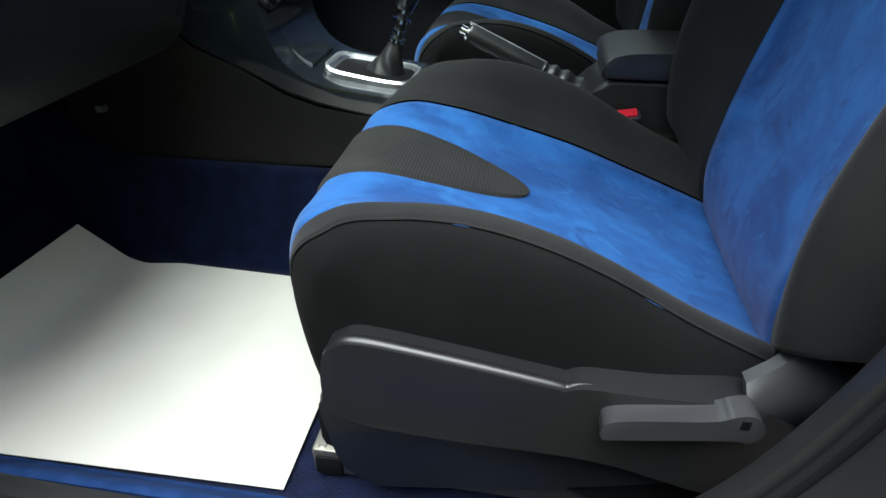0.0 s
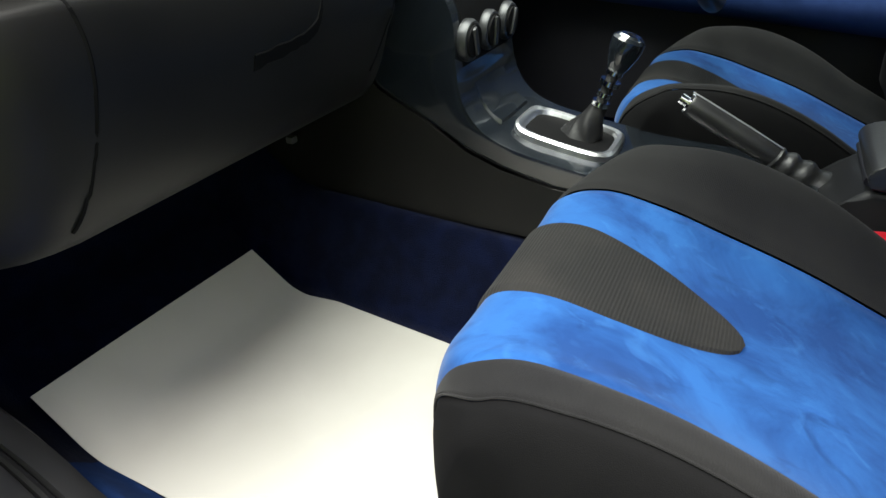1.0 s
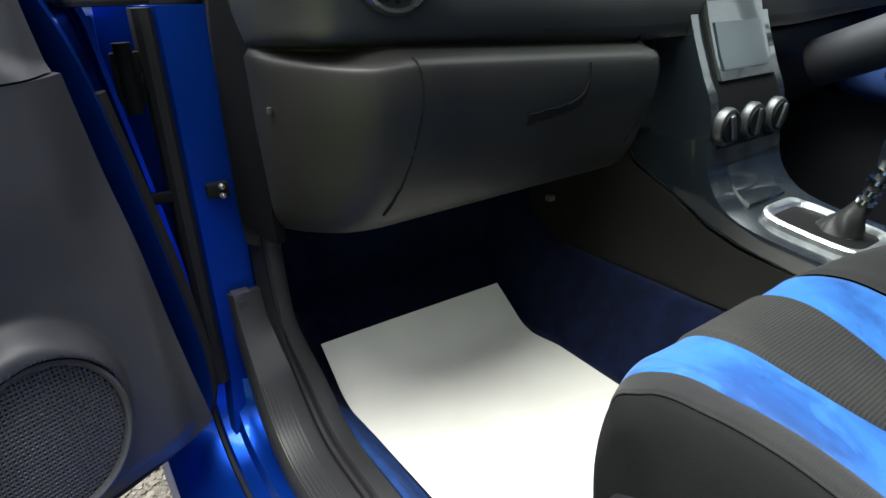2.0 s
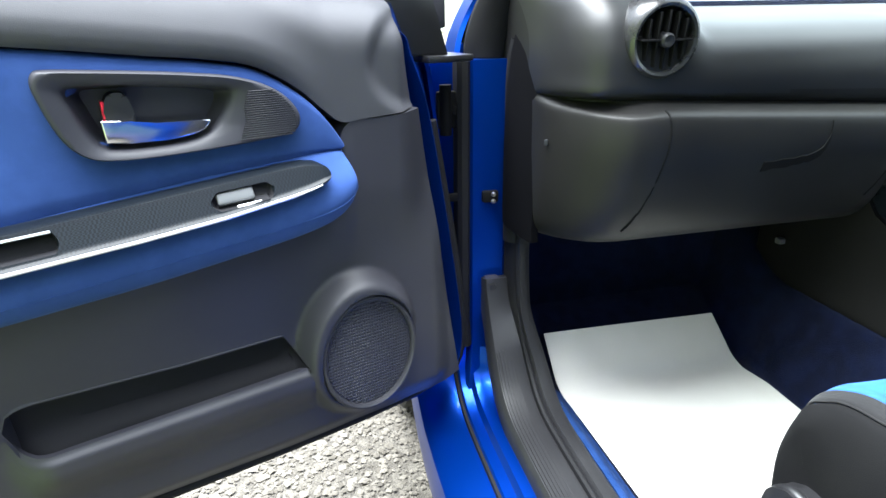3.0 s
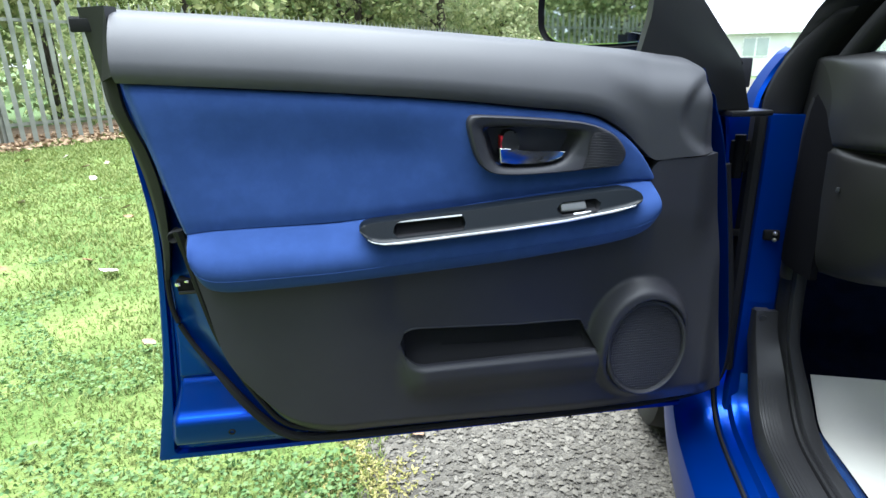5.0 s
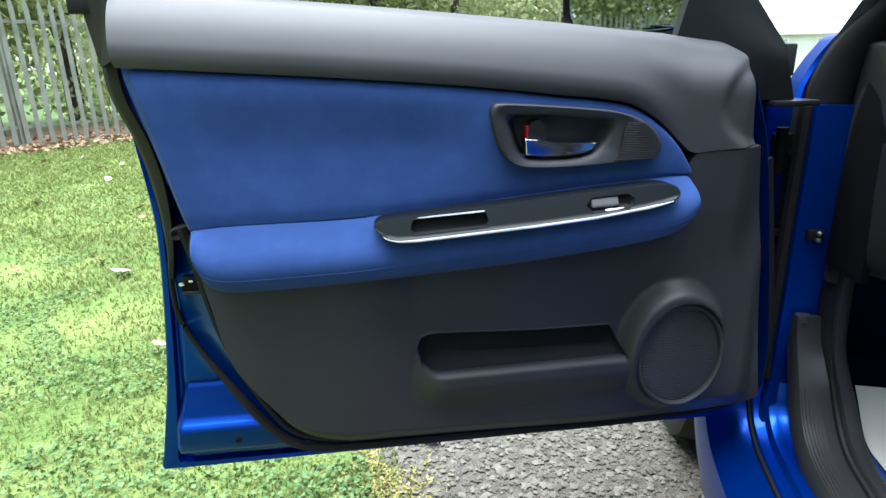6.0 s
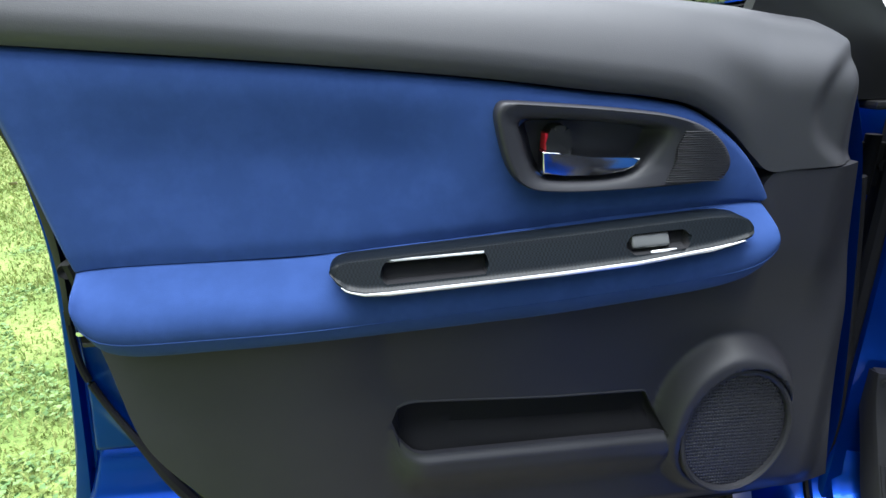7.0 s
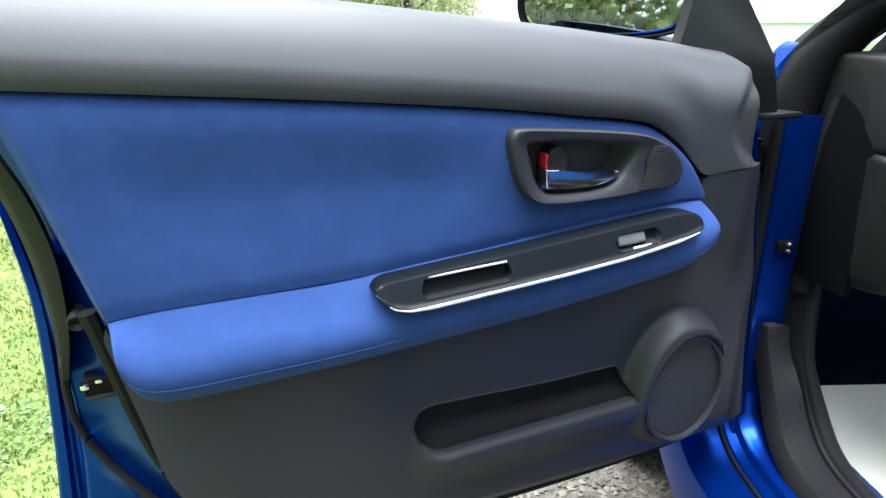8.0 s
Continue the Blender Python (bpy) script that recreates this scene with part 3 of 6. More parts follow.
    for k in range(33):
        z = -0.080 + 0.160 * k / 32
        w = math.sqrt(max(0.083 ** 2 - z * z, 0))
        part("slat", box(spk[0] - w * 0.80, spk[0] + w * 0.80, 0.078, 0.0818, spk[1] + z - 0.0015, spk[1] + z + 0.0015, 0.0006, 1), M_TRIM, grille)
        part("slat", box(spk[0] + z * 0.80 - 0.0011, spk[0] + z * 0.80 + 0.0011, 0.078, 0.0816, spk[1] - w, spk[1] + w, 0.0003, 1), M_TRIM, grille)

    # switch plate with grab slot and window switch
    tops = ((0.262, 0.834), (0.2635, 0.8385), (0.267, 0.8425), (0.275, 0.846), (0.29, 0.848), (0.31, 0.8475), (0.471, 0.834), (0.66, 0.8185), (0.680, 0.8170), (0.690, 0.8145), (0.6955, 0.811), (0.698, 0.806))
    bots = ((0.262, 0.834), (0.2635, 0.8295), (0.267, 0.8265), (0.275, 0.8235), (0.29, 0.8200), (0.315, 0.8155), (0.39, 0.8055), (0.475, 0.7980), (0.56, 0.7920), (0.64, 0.7865), (0.665, 0.7860), (0.680, 0.7890), (0.690, 0.7955), (0.6955, 0.8015), (0.698, 0.806))

    def plate_face(a, b):
        """Depth of the plate: it lies on the armrest's upper slope."""
        top = 0.815 + 0.030 * (0.69 - a) / 0.43
        return 0.1315 - 0.52 * max(b - (top - 0.040), -0.002)

    def cups(a):
        """Lower and upper edge and depth of the grab slot or the switch well at a."""
        if 0.5415 < a < 0.648:
            mid, half_h = 0.8080 - 0.065 * (a - 0.595), 0.0098
            e = min((a - 0.5415) / 0.004, (0.648 - a) / 0.005, 1)
            return mid - half_h * e ** 0.5, mid + half_h * e ** 0.5, 0.014 * min(e * 2, 1)
        if 0.332 < a < 0.400:
            mid, half_h = 0.8250 - 0.07 * (a - 0.363), 0.0095
            e = min((a - 0.332) / 0.008, (0.400 - a) / 0.008, 1)
            return mid - half_h * e ** 0.5, mid + half_h * e ** 0.5, 0.010 * min(e * 2, 1)
        return None
    bm = bmesh.new()
    cols = []
    for k in range(221):
        a = 0.2622 + 0.4356 * k / 220
        zl, zh = float(np.interp(a, *zip(*bots))), float(np.interp(a, *zip(*tops)))
        zl, zh = min(zl, zh - 0.0004), max(zh, zl + 0.0004)
        hgt = zh - zl
        cup = cups(a)
        c0, c1, dp = cup if cup else (zl + hgt * 0.45, zl + hgt * 0.55, 0.0)
        lipw = min(1, hgt / 0.02)
        zs = [(zl, 0.0), (zl + 0.0008, 0.0035 * lipw), (zl + 0.0020, 0.0062 * lipw), (zl + 0.0036, 0.0068 * lipw), (zl + 0.0052, 0.0056 * lipw), (zl + 0.0064, 0.0042 * lipw)]
        base_in = zs[-1][0] if hgt > 0.02 else zl + hgt * 0.3
        zs = [(min(z, zl + hgt * (0.05 + 0.05 * m)) if hgt <= 0.02 else z, h) for m, (z, h) in enumerate(zs)]
        zs += [(base_in + (c0 - base_in) * f, 0.0042 * lipw) for f in (0.35, 0.7, 1.0)]
        zs += [(c0 + (c1 - c0) * 0.02, 0.0042 * lipw - dp)] + [(c0 + (c1 - c0) * f, 0.0042 * lipw - dp) for f in (0.25, 0.5, 0.75, 0.98)] + [(c1, 0.0042 * lipw)]
        zs += [(c1 + (zh - 0.002 - c1) * f, 0.0042 * lipw) for f in (0.33, 0.66, 1.0)] + [(zh, 0.001)]
        zs = sorted(zs, key=lambda q: q[0])
        cols.append([bm.verts.new((a, plate_face(a, z) + h, z)) for z, h in zs])
    for p, q in zip(cols, cols[1:]):
        for m in range(len(p) - 1):
            f = bm.faces.new((p[m], q[m], q[m + 1], p[m + 1]))
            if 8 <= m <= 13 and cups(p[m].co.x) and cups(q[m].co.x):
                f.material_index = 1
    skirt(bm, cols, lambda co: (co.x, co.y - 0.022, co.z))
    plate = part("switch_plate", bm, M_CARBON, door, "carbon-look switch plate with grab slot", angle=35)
    plate.data.materials.append(M_RECESS)
    part("bright_edge", tube([(a, plate_face(a, float(np.interp(a, *zip(*bots)))) + 0.0072, float(np.interp(a, *zip(*bots))) + 0.0022) for a in np.linspace(0.278, 0.686, 90)], lambda t: 0.0006 + 0.0014 * min(t * 12, (1 - t) * 9, 1), 8), M_SILVER, plate, "bright lower lip")
    part("slot_edge", tube([(a, plate_face(a, 0.819) + 0.0046, 0.8182 - 0.065 * (a - 0.595)) for a in (0.546, 0.57, 0.60, 0.62, 0.643)], 0.0014, 8), M_SILVER, plate)
    tilt = Matrix.Rotation(radians(4), 4, "Y") @ Matrix.Rotation(radians(27), 4, "X")
    bm = box(-0.020, 0.020, -0.006, 0.003, -0.0072, 0.0072, 0.003, 3)
    bm.transform(Matrix.Translation((0.3735, 0.1150, 0.8250)) @ tilt)
    part("window_switch", bm, M_HINGE, plate, "small grey window switch")
    bm = box(-0.015, 0.013, -0.002, 0.0022, -0.0030, 0.0030, 0.0018, 3)
    bm.transform(Matrix.Translation((0.362, 0.1235, 0.8145)) @ tilt)
    part("switch_lip", bm, M_SILVER, plate, "bright switch tip")

    # inside handle
    esc = spline([(0.5325, 0.950), (0.529, 0.961), (0.519, 0.9635), (0.487, 0.9615), (0.437, 0.9575), (0.396, 0.9535), (0.361, 0.9490), (0.336, 0.9430), (0.317, 0.9355), (0.300, 0.9245), (0.2885, 0.911), (0.2835, 0.899), (0.286, 0.888), (0.297, 0.881), (0.327, 0.8775), (0.37, 0.875), (0.424, 0.8735), (0.460, 0.8735), (0.489, 0.876), (0.504, 0.882), (0.515, 0.893), (0.523, 0.910), (0.529, 0.931)], 120, True)
    hole = spline([(0.508, 0.9440), (0.487, 0.9465), (0.436, 0.9445), (0.389, 0.9400), (0.362, 0.9355), (0.357, 0.928), (0.365, 0.911), (0.378, 0.896), (0.396, 0.887), (0.425, 0.8835), (0.466, 0.8840), (0.486, 0.8885), (0.497, 0.904), (0.504, 0.926)], 120, True)
    mid_h = Vector((0.425, 0.914))

    def reach(curve, way):
        """Distance of a closed curve from the handle's middle in the direction way."""
        around = sorted((math.atan2(q.y - mid_h.y, q.x - mid_h.x), (q.xy - mid_h).length) for q in curve)
        return float(np.interp(way, [q[0] for q in around], [q[1] for q in around], period=math.tau))

    ways = [math.atan2(q.y - mid_h.y, q.x - mid_h.x) for q in esc]
    outs_h, ins_h = [(q.xy - mid_h).length for q in esc], [reach(hole, w) for w in ways]

    def esc_ring(f, d):
        """Between the outline (0) and the hole's edge (1); past 1 it shrinks to the middle (2)."""
        ring = []
        for w, a, b in zip(ways, outs_h, ins_h):
            r = a + (b - a) * f if f <= 1 else b * (2 - f)
            ring.append((mid_h.x + r * math.cos(w), d, mid_h.y + r * math.sin(w)))
        return ring
    bezel = part("handle_bezel", loft([esc_ring(0, 0.06), esc_ring(0, 0.090), esc_ring(0.04, 0.0965), esc_ring(0.14, 0.0990), esc_ring(0.30, 0.0985), esc_ring(0.65, 0.0955), esc_ring(0.90, 0.0925), esc_ring(1.0, 0.0880), esc_ring(1.05, 0.0770), esc_ring(1.12, 0.0640), esc_ring(1.24, 0.0540), esc_ring(1.6, 0.0500)]),
                 M_TRIM, door, "black handle bezel with a scooped recess", angle=60)
    for k in range(22):
        z = 0.8815 + 0.050 * k / 21
        tip_s = min(q.x for q in esc if abs(q.y - z) < 0.004) + 0.007
        start_s = 0.350 + 0.5 * max(0.900 - z, 0) - 0.35 * max(z - 0.915, 0)
        if start_s > tip_s + 0.012:
            part("ridge", box(tip_s, start_s - 0.004, 0.0915, 0.0995, z - 0.0006, z + 0.0006, 0.0003, 1), M_TRIM, bezel)
    lever = [(0.4835, 0.9140), (0.466, 0.9128), (0.458, 0.9092), (0.433, 0.9070), (0.39, 0.9055), (0.3815, 0.9050), (0.3815, 0.9025), (0.3875, 0.8960), (0.399, 0.8915), (0.425, 0.8890), (0.460, 0.8895), (0.4820, 0.8915)]
    bm = slab(lever, in_door, 0.074, 0.091, 0.0022, 3)
    for v in bm.verts:
        v.co.y += 0.04 * (0.9015 - v.co.z)
    handle = part("door_handle", bm, M_CHROME, door, "chrome pull lever")
    part("lock_knob", slab(spline([(0.4775, 0.910), (0.4765, 0.928), (0.472, 0.9365), (0.463, 0.9385), (0.456, 0.9355), (0.4525, 0.926), (0.4525, 0.908)], 36, True), in_door, 0.050, 0.084, 0.005, 3), M_GREY, handle, "lock tab")
    part("lock_flag", box(0.4765, 0.4795, 0.066, 0.0830, 0.914, 0.931, 0.0006, 1), M_RED, handle, "red lock mark")

    # seals and hardware on the shut face
    band = spline([(1.022, 1.062, 0.03, -0.01, 1.112), (1.024, 1.060, 0.03, -0.01, 1.06), (1.022, 1.057, 0.03, -0.012, 0.985), (1.001, 1.035, 0.026, -0.016, 0.916), (0.992, 1.024, 0.020, -0.02, 0.85), (0.999, 1.020, 0.004, -0.026, 0.771), (1.014, 1.026, -0.014, -0.030, 0.704)], 40)
    part("weatherstrip", loft([[(q[0], q[2] - 0.012, q[4]), (q[0], q[2], q[4]), ((q[0] + q[1]) / 2, (q[2] + q[3]) / 2 + 0.007, q[4]), (q[1], q[3], q[4]), (q[1], q[3] - 0.012, q[4])] for q in band]), M_RUBBER, door, "black rubber weatherstrip")
    part("lower_seal", tube(spline([(1.018, -0.022, 0.720), (1.022, -0.026, 0.675), (1.019, -0.028, 0.633), (1.000, -0.026, 0.585), (0.962, -0.012, 0.531), (0.924, 0.004, 0.482), (0.888, 0.013, 0.440), (0.857, 0.018, 0.414), (0.815, 0.023, 0.402), (0.70, 0.024, 0.399), (0.60, 0.022, 0.399), (0.30, 0.022, 0.399), (0.08, 0.016, 0.41), (0.012, 0.010, 0.45), (0.016, 0.01, 0.60), (0.06, 0.012, 0.86)], 140), lambda t: 0.0045 + 0.0035 * ramp(t, 0.22, 0.34), 8), M_RUBBER, door)
    part("trim_edge", tube(spline([(0.972, 0.034, 0.800), (0.966, 0.032, 0.765), (0.959, 0.030, 0.72), (0.950, 0.030, 0.668), (0.938, 0.030, 0.615), (0.917, 0.030, 0.556), (0.887, 0.030, 0.495), (0.855, 0.032, 0.448), (0.815, 0.034, 0.428), (0.76, 0.036, 0.419)], 60), lambda t: 0.0095 - 0.006 * t, 8), M_RUBBER, door, "black band along the trim edge")
    for k in range(3):
        part("glass_run", box(1.03, 1.079 - 0.004 * k, 0.004 + 0.010 * k, 0.012 + 0.010 * k, 1.090 - 0.002 * k, 1.108 - 0.002 * k, 0.002), M_RUBBER, door, "black glass channel end")
    part("corner_cap", loft([[(1.005, 0.03, 1.03), (1.050, 0.0, 1.02), (1.046, 0.025, 1.02), (1.015, 0.055, 1.03)], [(1.008, 0.03, 1.118), (1.066, 0.0, 1.118), (1.060, 0.025, 1.118), (1.016, 0.05, 1.118)]]), M_GREY, door, "charcoal plastic corner cap")
    latch = part("latch", box(0.962, 1.000, -0.03, -0.001, 0.686, 0.707, 0.002), M_DARK, door, "dark latch mouth")
    part("latch_plate", box(0.963, 0.999, -0.02, 0.0005, 0.681, 0.687, 0.002), M_GREY, latch)
    part("latch_claw", box(0.993, 1.0025, -0.008, 0.0025, 0.696, 0.703, 0.003), M_CHROME, latch, "bright steel latch claw")
    part("latch_pin", box(0.980, 0.987, -0.006, 0.0010, 0.7015, 0.7055, 0.001), M_CHROME, latch)
    rot = Matrix.Rotation(radians(-90), 4, "X")
    part("rubber_stop", turned([(0, -0.03), (0.010, -0.03), (0.010, 0.004), (0.008, 0.008), (0.003, 0.006), (0, 0.002)], Matrix.Translation((0.986, 0.016, 0.785)) @ rot, 20), M_RUBBER, door, "round rubber stop")
    part("drain_plug", turned([(0, -0.01), (0.0065, -0.01), (0.0065, 0.003), (0.004, 0.004), (0.0035, 0.001), (0, 0.001)], Matrix.Translation((0.952, -0.018, 0.402)) @ rot, 16), M_RUBBER, door)
    part("hinge_cover", box(-0.012, 0.066, -0.06, 0.02, 0.940, 0.950, 0.004), M_VALANCE, door, "black ledge under the mirror triangle")

    # mirror triangle and wing mirror
    sail = [(0.238, 1.030), (0.110, 1.025), (0.092, 0.950), (0.022, 0.950), (0.046, 1.018), (0.052, 1.036), (0.134, 1.125), (0.196, 1.188), (0.212, 1.19), (0.212, 1.15), (0.217, 1.10), (0.230, 1.05)]
    part("mirror_triangle", slab(sail, in_door, -0.014, 0.004, 0.005), M_VALANCE, door, "black mirror triangle")
    part("triangle_edge", tube([(0.036, -0.018, 0.955), (0.044, -0.016, 1.026), (0.130, -0.014, 1.126), (0.215, -0.014, 1.21)], 0.009, 8), M_RUBBER, door)
    part("mirror_foot_cover", box(0.004, 0.046, -0.075, -0.031, 0.985, 1.036, 0.004), M_TRIM, door, "black cover at the mirror foot")
    part("mirror_foot", loft([[(0.045, -0.03, 0.975), (0.10, -0.03, 0.98), (0.10, -0.03, 1.04), (0.045, -0.03, 1.035)], [(0.05, -0.12, 0.985), (0.11, -0.12, 1.00), (0.11, -0.12, 1.05), (0.05, -0.12, 1.045)], [(0.12, -0.20, 1.03), (0.18, -0.20, 1.03), (0.18, -0.20, 1.07), (0.12, -0.20, 1.07)]]), M_TRIM, door, "black mirror foot")
    face = Matrix.Translation((0.208, -0.200, 1.132)) @ Matrix.Rotation(radians(-52), 4, "Z") @ Matrix.Rotation(radians(-90.0), 4, "X") @ Matrix.Diagonal((1.10, 0.70, 1, 1))
    glassform = [(0.128 * math.copysign(abs(math.cos(a)) ** 0.55, math.cos(a)), 0.096 * math.copysign(abs(math.sin(a)) ** 0.6, math.sin(a))) for a in (k * math.tau / 48 for k in range(48))]

    def mring(f, h):
        return [face @ Vector((a * f, b * f, h)) for a, b in glassform]
    housing = part("mirror_housing", loft([mring(1.02, -0.006), mring(1.09, 0.004), mring(1.12, -0.006), mring(1.06, -0.05), mring(0.75, -0.085), mring(0.3, -0.098)]), M_DARK, door, "dark mirror housing")
    part("mirror_glass", loft([mring(1.0, -0.004), mring(1.0, 0.0), mring(0.97, 0.0008)]), M_MIRROR, housing, "mirror glass", angle=4)
    return door


car_door()


# ---- front seats ----
def seat_sheet(line, across, swell, taper=0.0):
    """The padded surface of a cushion: line of (y, z) from its rear end on, across of (x, height), swell(b) scales the height.
    Returns surface(a, b, lift) with a from -1 to 1 between the seams' indices."""
    def at(a, b, lift=0.0):
        n = len(line) - 1
        f = min(max(b, 0), 1) * n
        i = min(int(f), n - 1)
        t = f - i
        p0, p1, p2, p3 = (Vector(line[k]) for k in (max(i - 1, 0), i, i + 1, min(i + 2, n)))
        c = 0.5 * (2 * p1 + (p2 - p0) * t + (2 * p0 - 5 * p1 + 4 * p2 - p3) * t * t + (3 * p1 - p0 - 3 * p2 + p3) * t ** 3)
        way = 0.5 * ((p2 - p0) + 2 * (2 * p0 - 5 * p1 + 4 * p2 - p3) * t + 3 * (3 * p1 - p0 - 3 * p2 + p3) * t * t)
        way.normalize()
        up = Vector((-way.y, way.x))
        k = abs(a)
        n2 = len(across) - 1
        g = min(k * n2, n2 - 1e-6)
        j = int(g)
        s = g - j
        q0, q1, q2, q3 = (Vector(across[m]) for m in (max(j - 1, 0), j, j + 1, min(j + 2, n2)))
        if j == 0:
            q0 = Vector((-across[1][0], across[1][1]))
        q = 0.5 * (2 * q1 + (q2 - q0) * s + (2 * q0 - 5 * q1 + 4 * q2 - q3) * s * s + (3 * q1 - q0 - 3 * q2 + q3) * s ** 3)
        h = q.y * (swell(b) if q.y > 0 else 1) + lift
        pull = taper * ramp(abs(q.x), 0.13, 0.26) * ramp(b, 0.45, 0.70)
        return math.copysign(q.x, a) if a else 0.0, c.x + h * up.x - pull, c.y + h * up.y
    return at


def zone(surface, left, right, b0, b1, nu, nv, lift=0.0, groove=0.005):
    """A padded piece of a seat between the seams left(b) and right(b); its edges sink into the seam."""
    def fn(u, v):
        b = b0 + (b1 - b0) * v
        a = left(b) + (right(b) - left(b)) * u
        edge = min(u, 1 - u) * nu / 4
        return surface(a, b, lift - groove * (1 - ramp(edge, 0, 1.2)) ** 2)
    bm, rows = grid(fn, nu, nv)
    return bm


def front_seat(at):
    seat = thing("front_seat", "black and blue sports front seat with suede centre", "car seat", "front seats", at=at)
    line = [(-0.310, 0.466), (-0.235, 0.496), (-0.12, 0.540), (-0.03, 0.575), (0.06, 0.604), (0.13, 0.626), (0.190, 0.638), (0.235, 0.626), (0.254, 0.592), (0.253, 0.54), (0.241, 0.48), (0.217, 0.42)]
    across = [(0, 0.0), (0.060, 0.001), (0.115, 0.006), (0.160, 0.022), (0.195, 0.052), (0.222, 0.058), (0.240, 0.036), (0.248, -0.004), (0.248, -0.06), (0.238, -0.17)]
    # seam positions as shares of the table: 3 of 9 is the suede's edge, 6 of 9 the piping
    swell = lambda b: curve_at([(0, 0.75), (0.2, 0.98), (0.32, 1.25), (0.40, 1.18), (0.50, 0.74), (0.58, 0.38), (0.68, 0.22), (0.85, 0.2), (1, 0.2)], b)
    cushion = seat_sheet(line, across, swell, 0.056)

    def suede_edge(sign, b):
        """Share across at which the suede ends: it widens to the outer front corner."""
        return 0.32 + (0.080 * ramp(b, 0.36, 0.62) if sign < 0 else -0.030 * ramp(b, 0.15, 0.40))
    base = part("cushion", zone(cushion, lambda b: -suede_edge(-1, b), lambda b: suede_edge(1, b), 0, 1, 60, 110), M_SUEDE, seat, "brushed blue suede cushion centre")
    def seam_at(b):
        """The outer seam leaves the bolster's crest and runs across to the suede at the front edge."""
        return 0.575 - 0.160 * ramp(b, 0.56, 0.74)
    for sign in (-1, 1):
        part("bolster", zone(cushion, lambda b: sign * (suede_edge(sign, b) + 0.002), lambda b: sign * seam_at(b), 0, 1, 34, 110, groove=0.003), M_KNIT, seat, "black knit bolster")
        part("cushion_side", zone(cushion, lambda b: sign * (seam_at(b) + 0.002), lambda b: sign * 1.0, 0, 1, 36, 110, groove=0.003), M_SIDE, seat, "black knit cushion side")
        part("piping", tube([cushion(sign * (seam_at(k / 99) + 0.001), k / 99, -0.0014) for k in range(75)], 0.0011, 6), M_KNIT, seat)
    # tongue-shaped ribbed insert
    tip, top = 0.325, 0.60

    def half(b):
        return 0.132 * math.sqrt(max(1 - max((top - b) / (top - tip), 0) ** 2.2, 0)) * curve_at([(0, 0.9), (0.6, 1), (1, 0.95)], b)
    tongue, rows = grid(lambda u, v: cushion((2 * u - 1) * half(tip + (1 - tip) * v ** 1.3) - 0.014, tip + (1 - tip) * v ** 1.3, 0.0035 - 0.0045 * (1 - ramp(min(u, 1 - u) * 12, 0, 1))), 40, 70)
    part("insert", tongue, M_TONGUE, base, "ribbed charcoal insert")
    part("underside", box(-0.245, 0.245, -0.27, 0.215, 0.40, 0.47, 0.02), M_DARK, seat)

    back_line = [(-0.245, 0.44), (-0.222, 0.50), (-0.212, 0.56), (-0.222, 0.63), (-0.242, 0.72), (-0.268, 0.82), (-0.298, 0.93), (-0.325, 1.03), (-0.345, 1.09), (-0.365, 1.115), (-0.395, 1.115), (-0.415, 1.08)]
    back_line = back_line[::-1]
    back_across = [(0, 0.0), (0.060, 0.001), (0.115, 0.004), (0.160, 0.018), (0.205, 0.050), (0.240, 0.082), (0.262, 0.076), (0.272, 0.030), (0.270, -0.03), (0.255, -0.12)]
    back = seat_sheet(back_line, back_across, lambda b: curve_at([(0, 0.1), (0.25, 0.4), (0.45, 0.92), (0.64, 0.95), (0.76, 0.62), (0.86, 0.22), (1, 0.1)], b))
    part("backrest", zone(back, lambda b: -0.32, lambda b: 0.32, 0, 1, 50, 80), M_SUEDE, seat, "brushed blue suede backrest centre")
    for sign in (-1, 1):
        part("backrest_wing", zone(back, lambda b: sign * 0.322, lambda b: sign * (1.0 - 0.50 * ramp(b, 0.70, 0.80)), 0, 1, 50, 110), M_KNIT, seat, "black knit backrest wing")
    part("back_shell", loft([[(-0.25, -0.30, 0.42), (0.25, -0.30, 0.42), (0.25, -0.36, 0.42), (-0.25, -0.36, 0.42)], [(-0.26, -0.33, 0.70), (0.26, -0.33, 0.70), (0.26, -0.43, 0.70), (-0.26, -0.43, 0.70)], [(-0.24, -0.39, 1.07), (0.24, -0.39, 1.07), (0.24, -0.46, 1.07), (-0.24, -0.46, 1.07)]]), M_TRIM, seat, "black seat back")

    # outer side: plastic valance, recline lever, hinge cover, runner
    def side(a, b, d):
        return -d, a, b
    val = spline([(0.184, 0.562), (0.170, 0.578), (0.148, 0.583), (0.08, 0.574), (-0.005, 0.560), (-0.018, 0.558), (-0.034, 0.563), (-0.09, 0.562), (-0.148, 0.563), (-0.180, 0.552), (-0.21, 0.52), (-0.215, 0.47), (-0.15, 0.455), (-0.05, 0.478), (0.09, 0.482), (0.165, 0.490), (0.186, 0.515)], 110, True)
    valance = part("valance", slab(val, side, 0.235, 0.274, 0.013, 6), M_VALANCE, seat, "black plastic side valance")
    # bead of the same plastic, shaped to draw the top edge's highlight
    part("highlight_bead", tube([side(a, b - 0.004, 0.2665) for a, b in [(q[0], q[1]) for q in val if q[1] > 0.545 and q[0] > -0.17]], lambda t: 0.0015 + 0.0055 * min(t * 8, (1 - t) * 1.6, 1), 10), M_VALANCE, valance, "bead added along the top edge to catch a highlight")
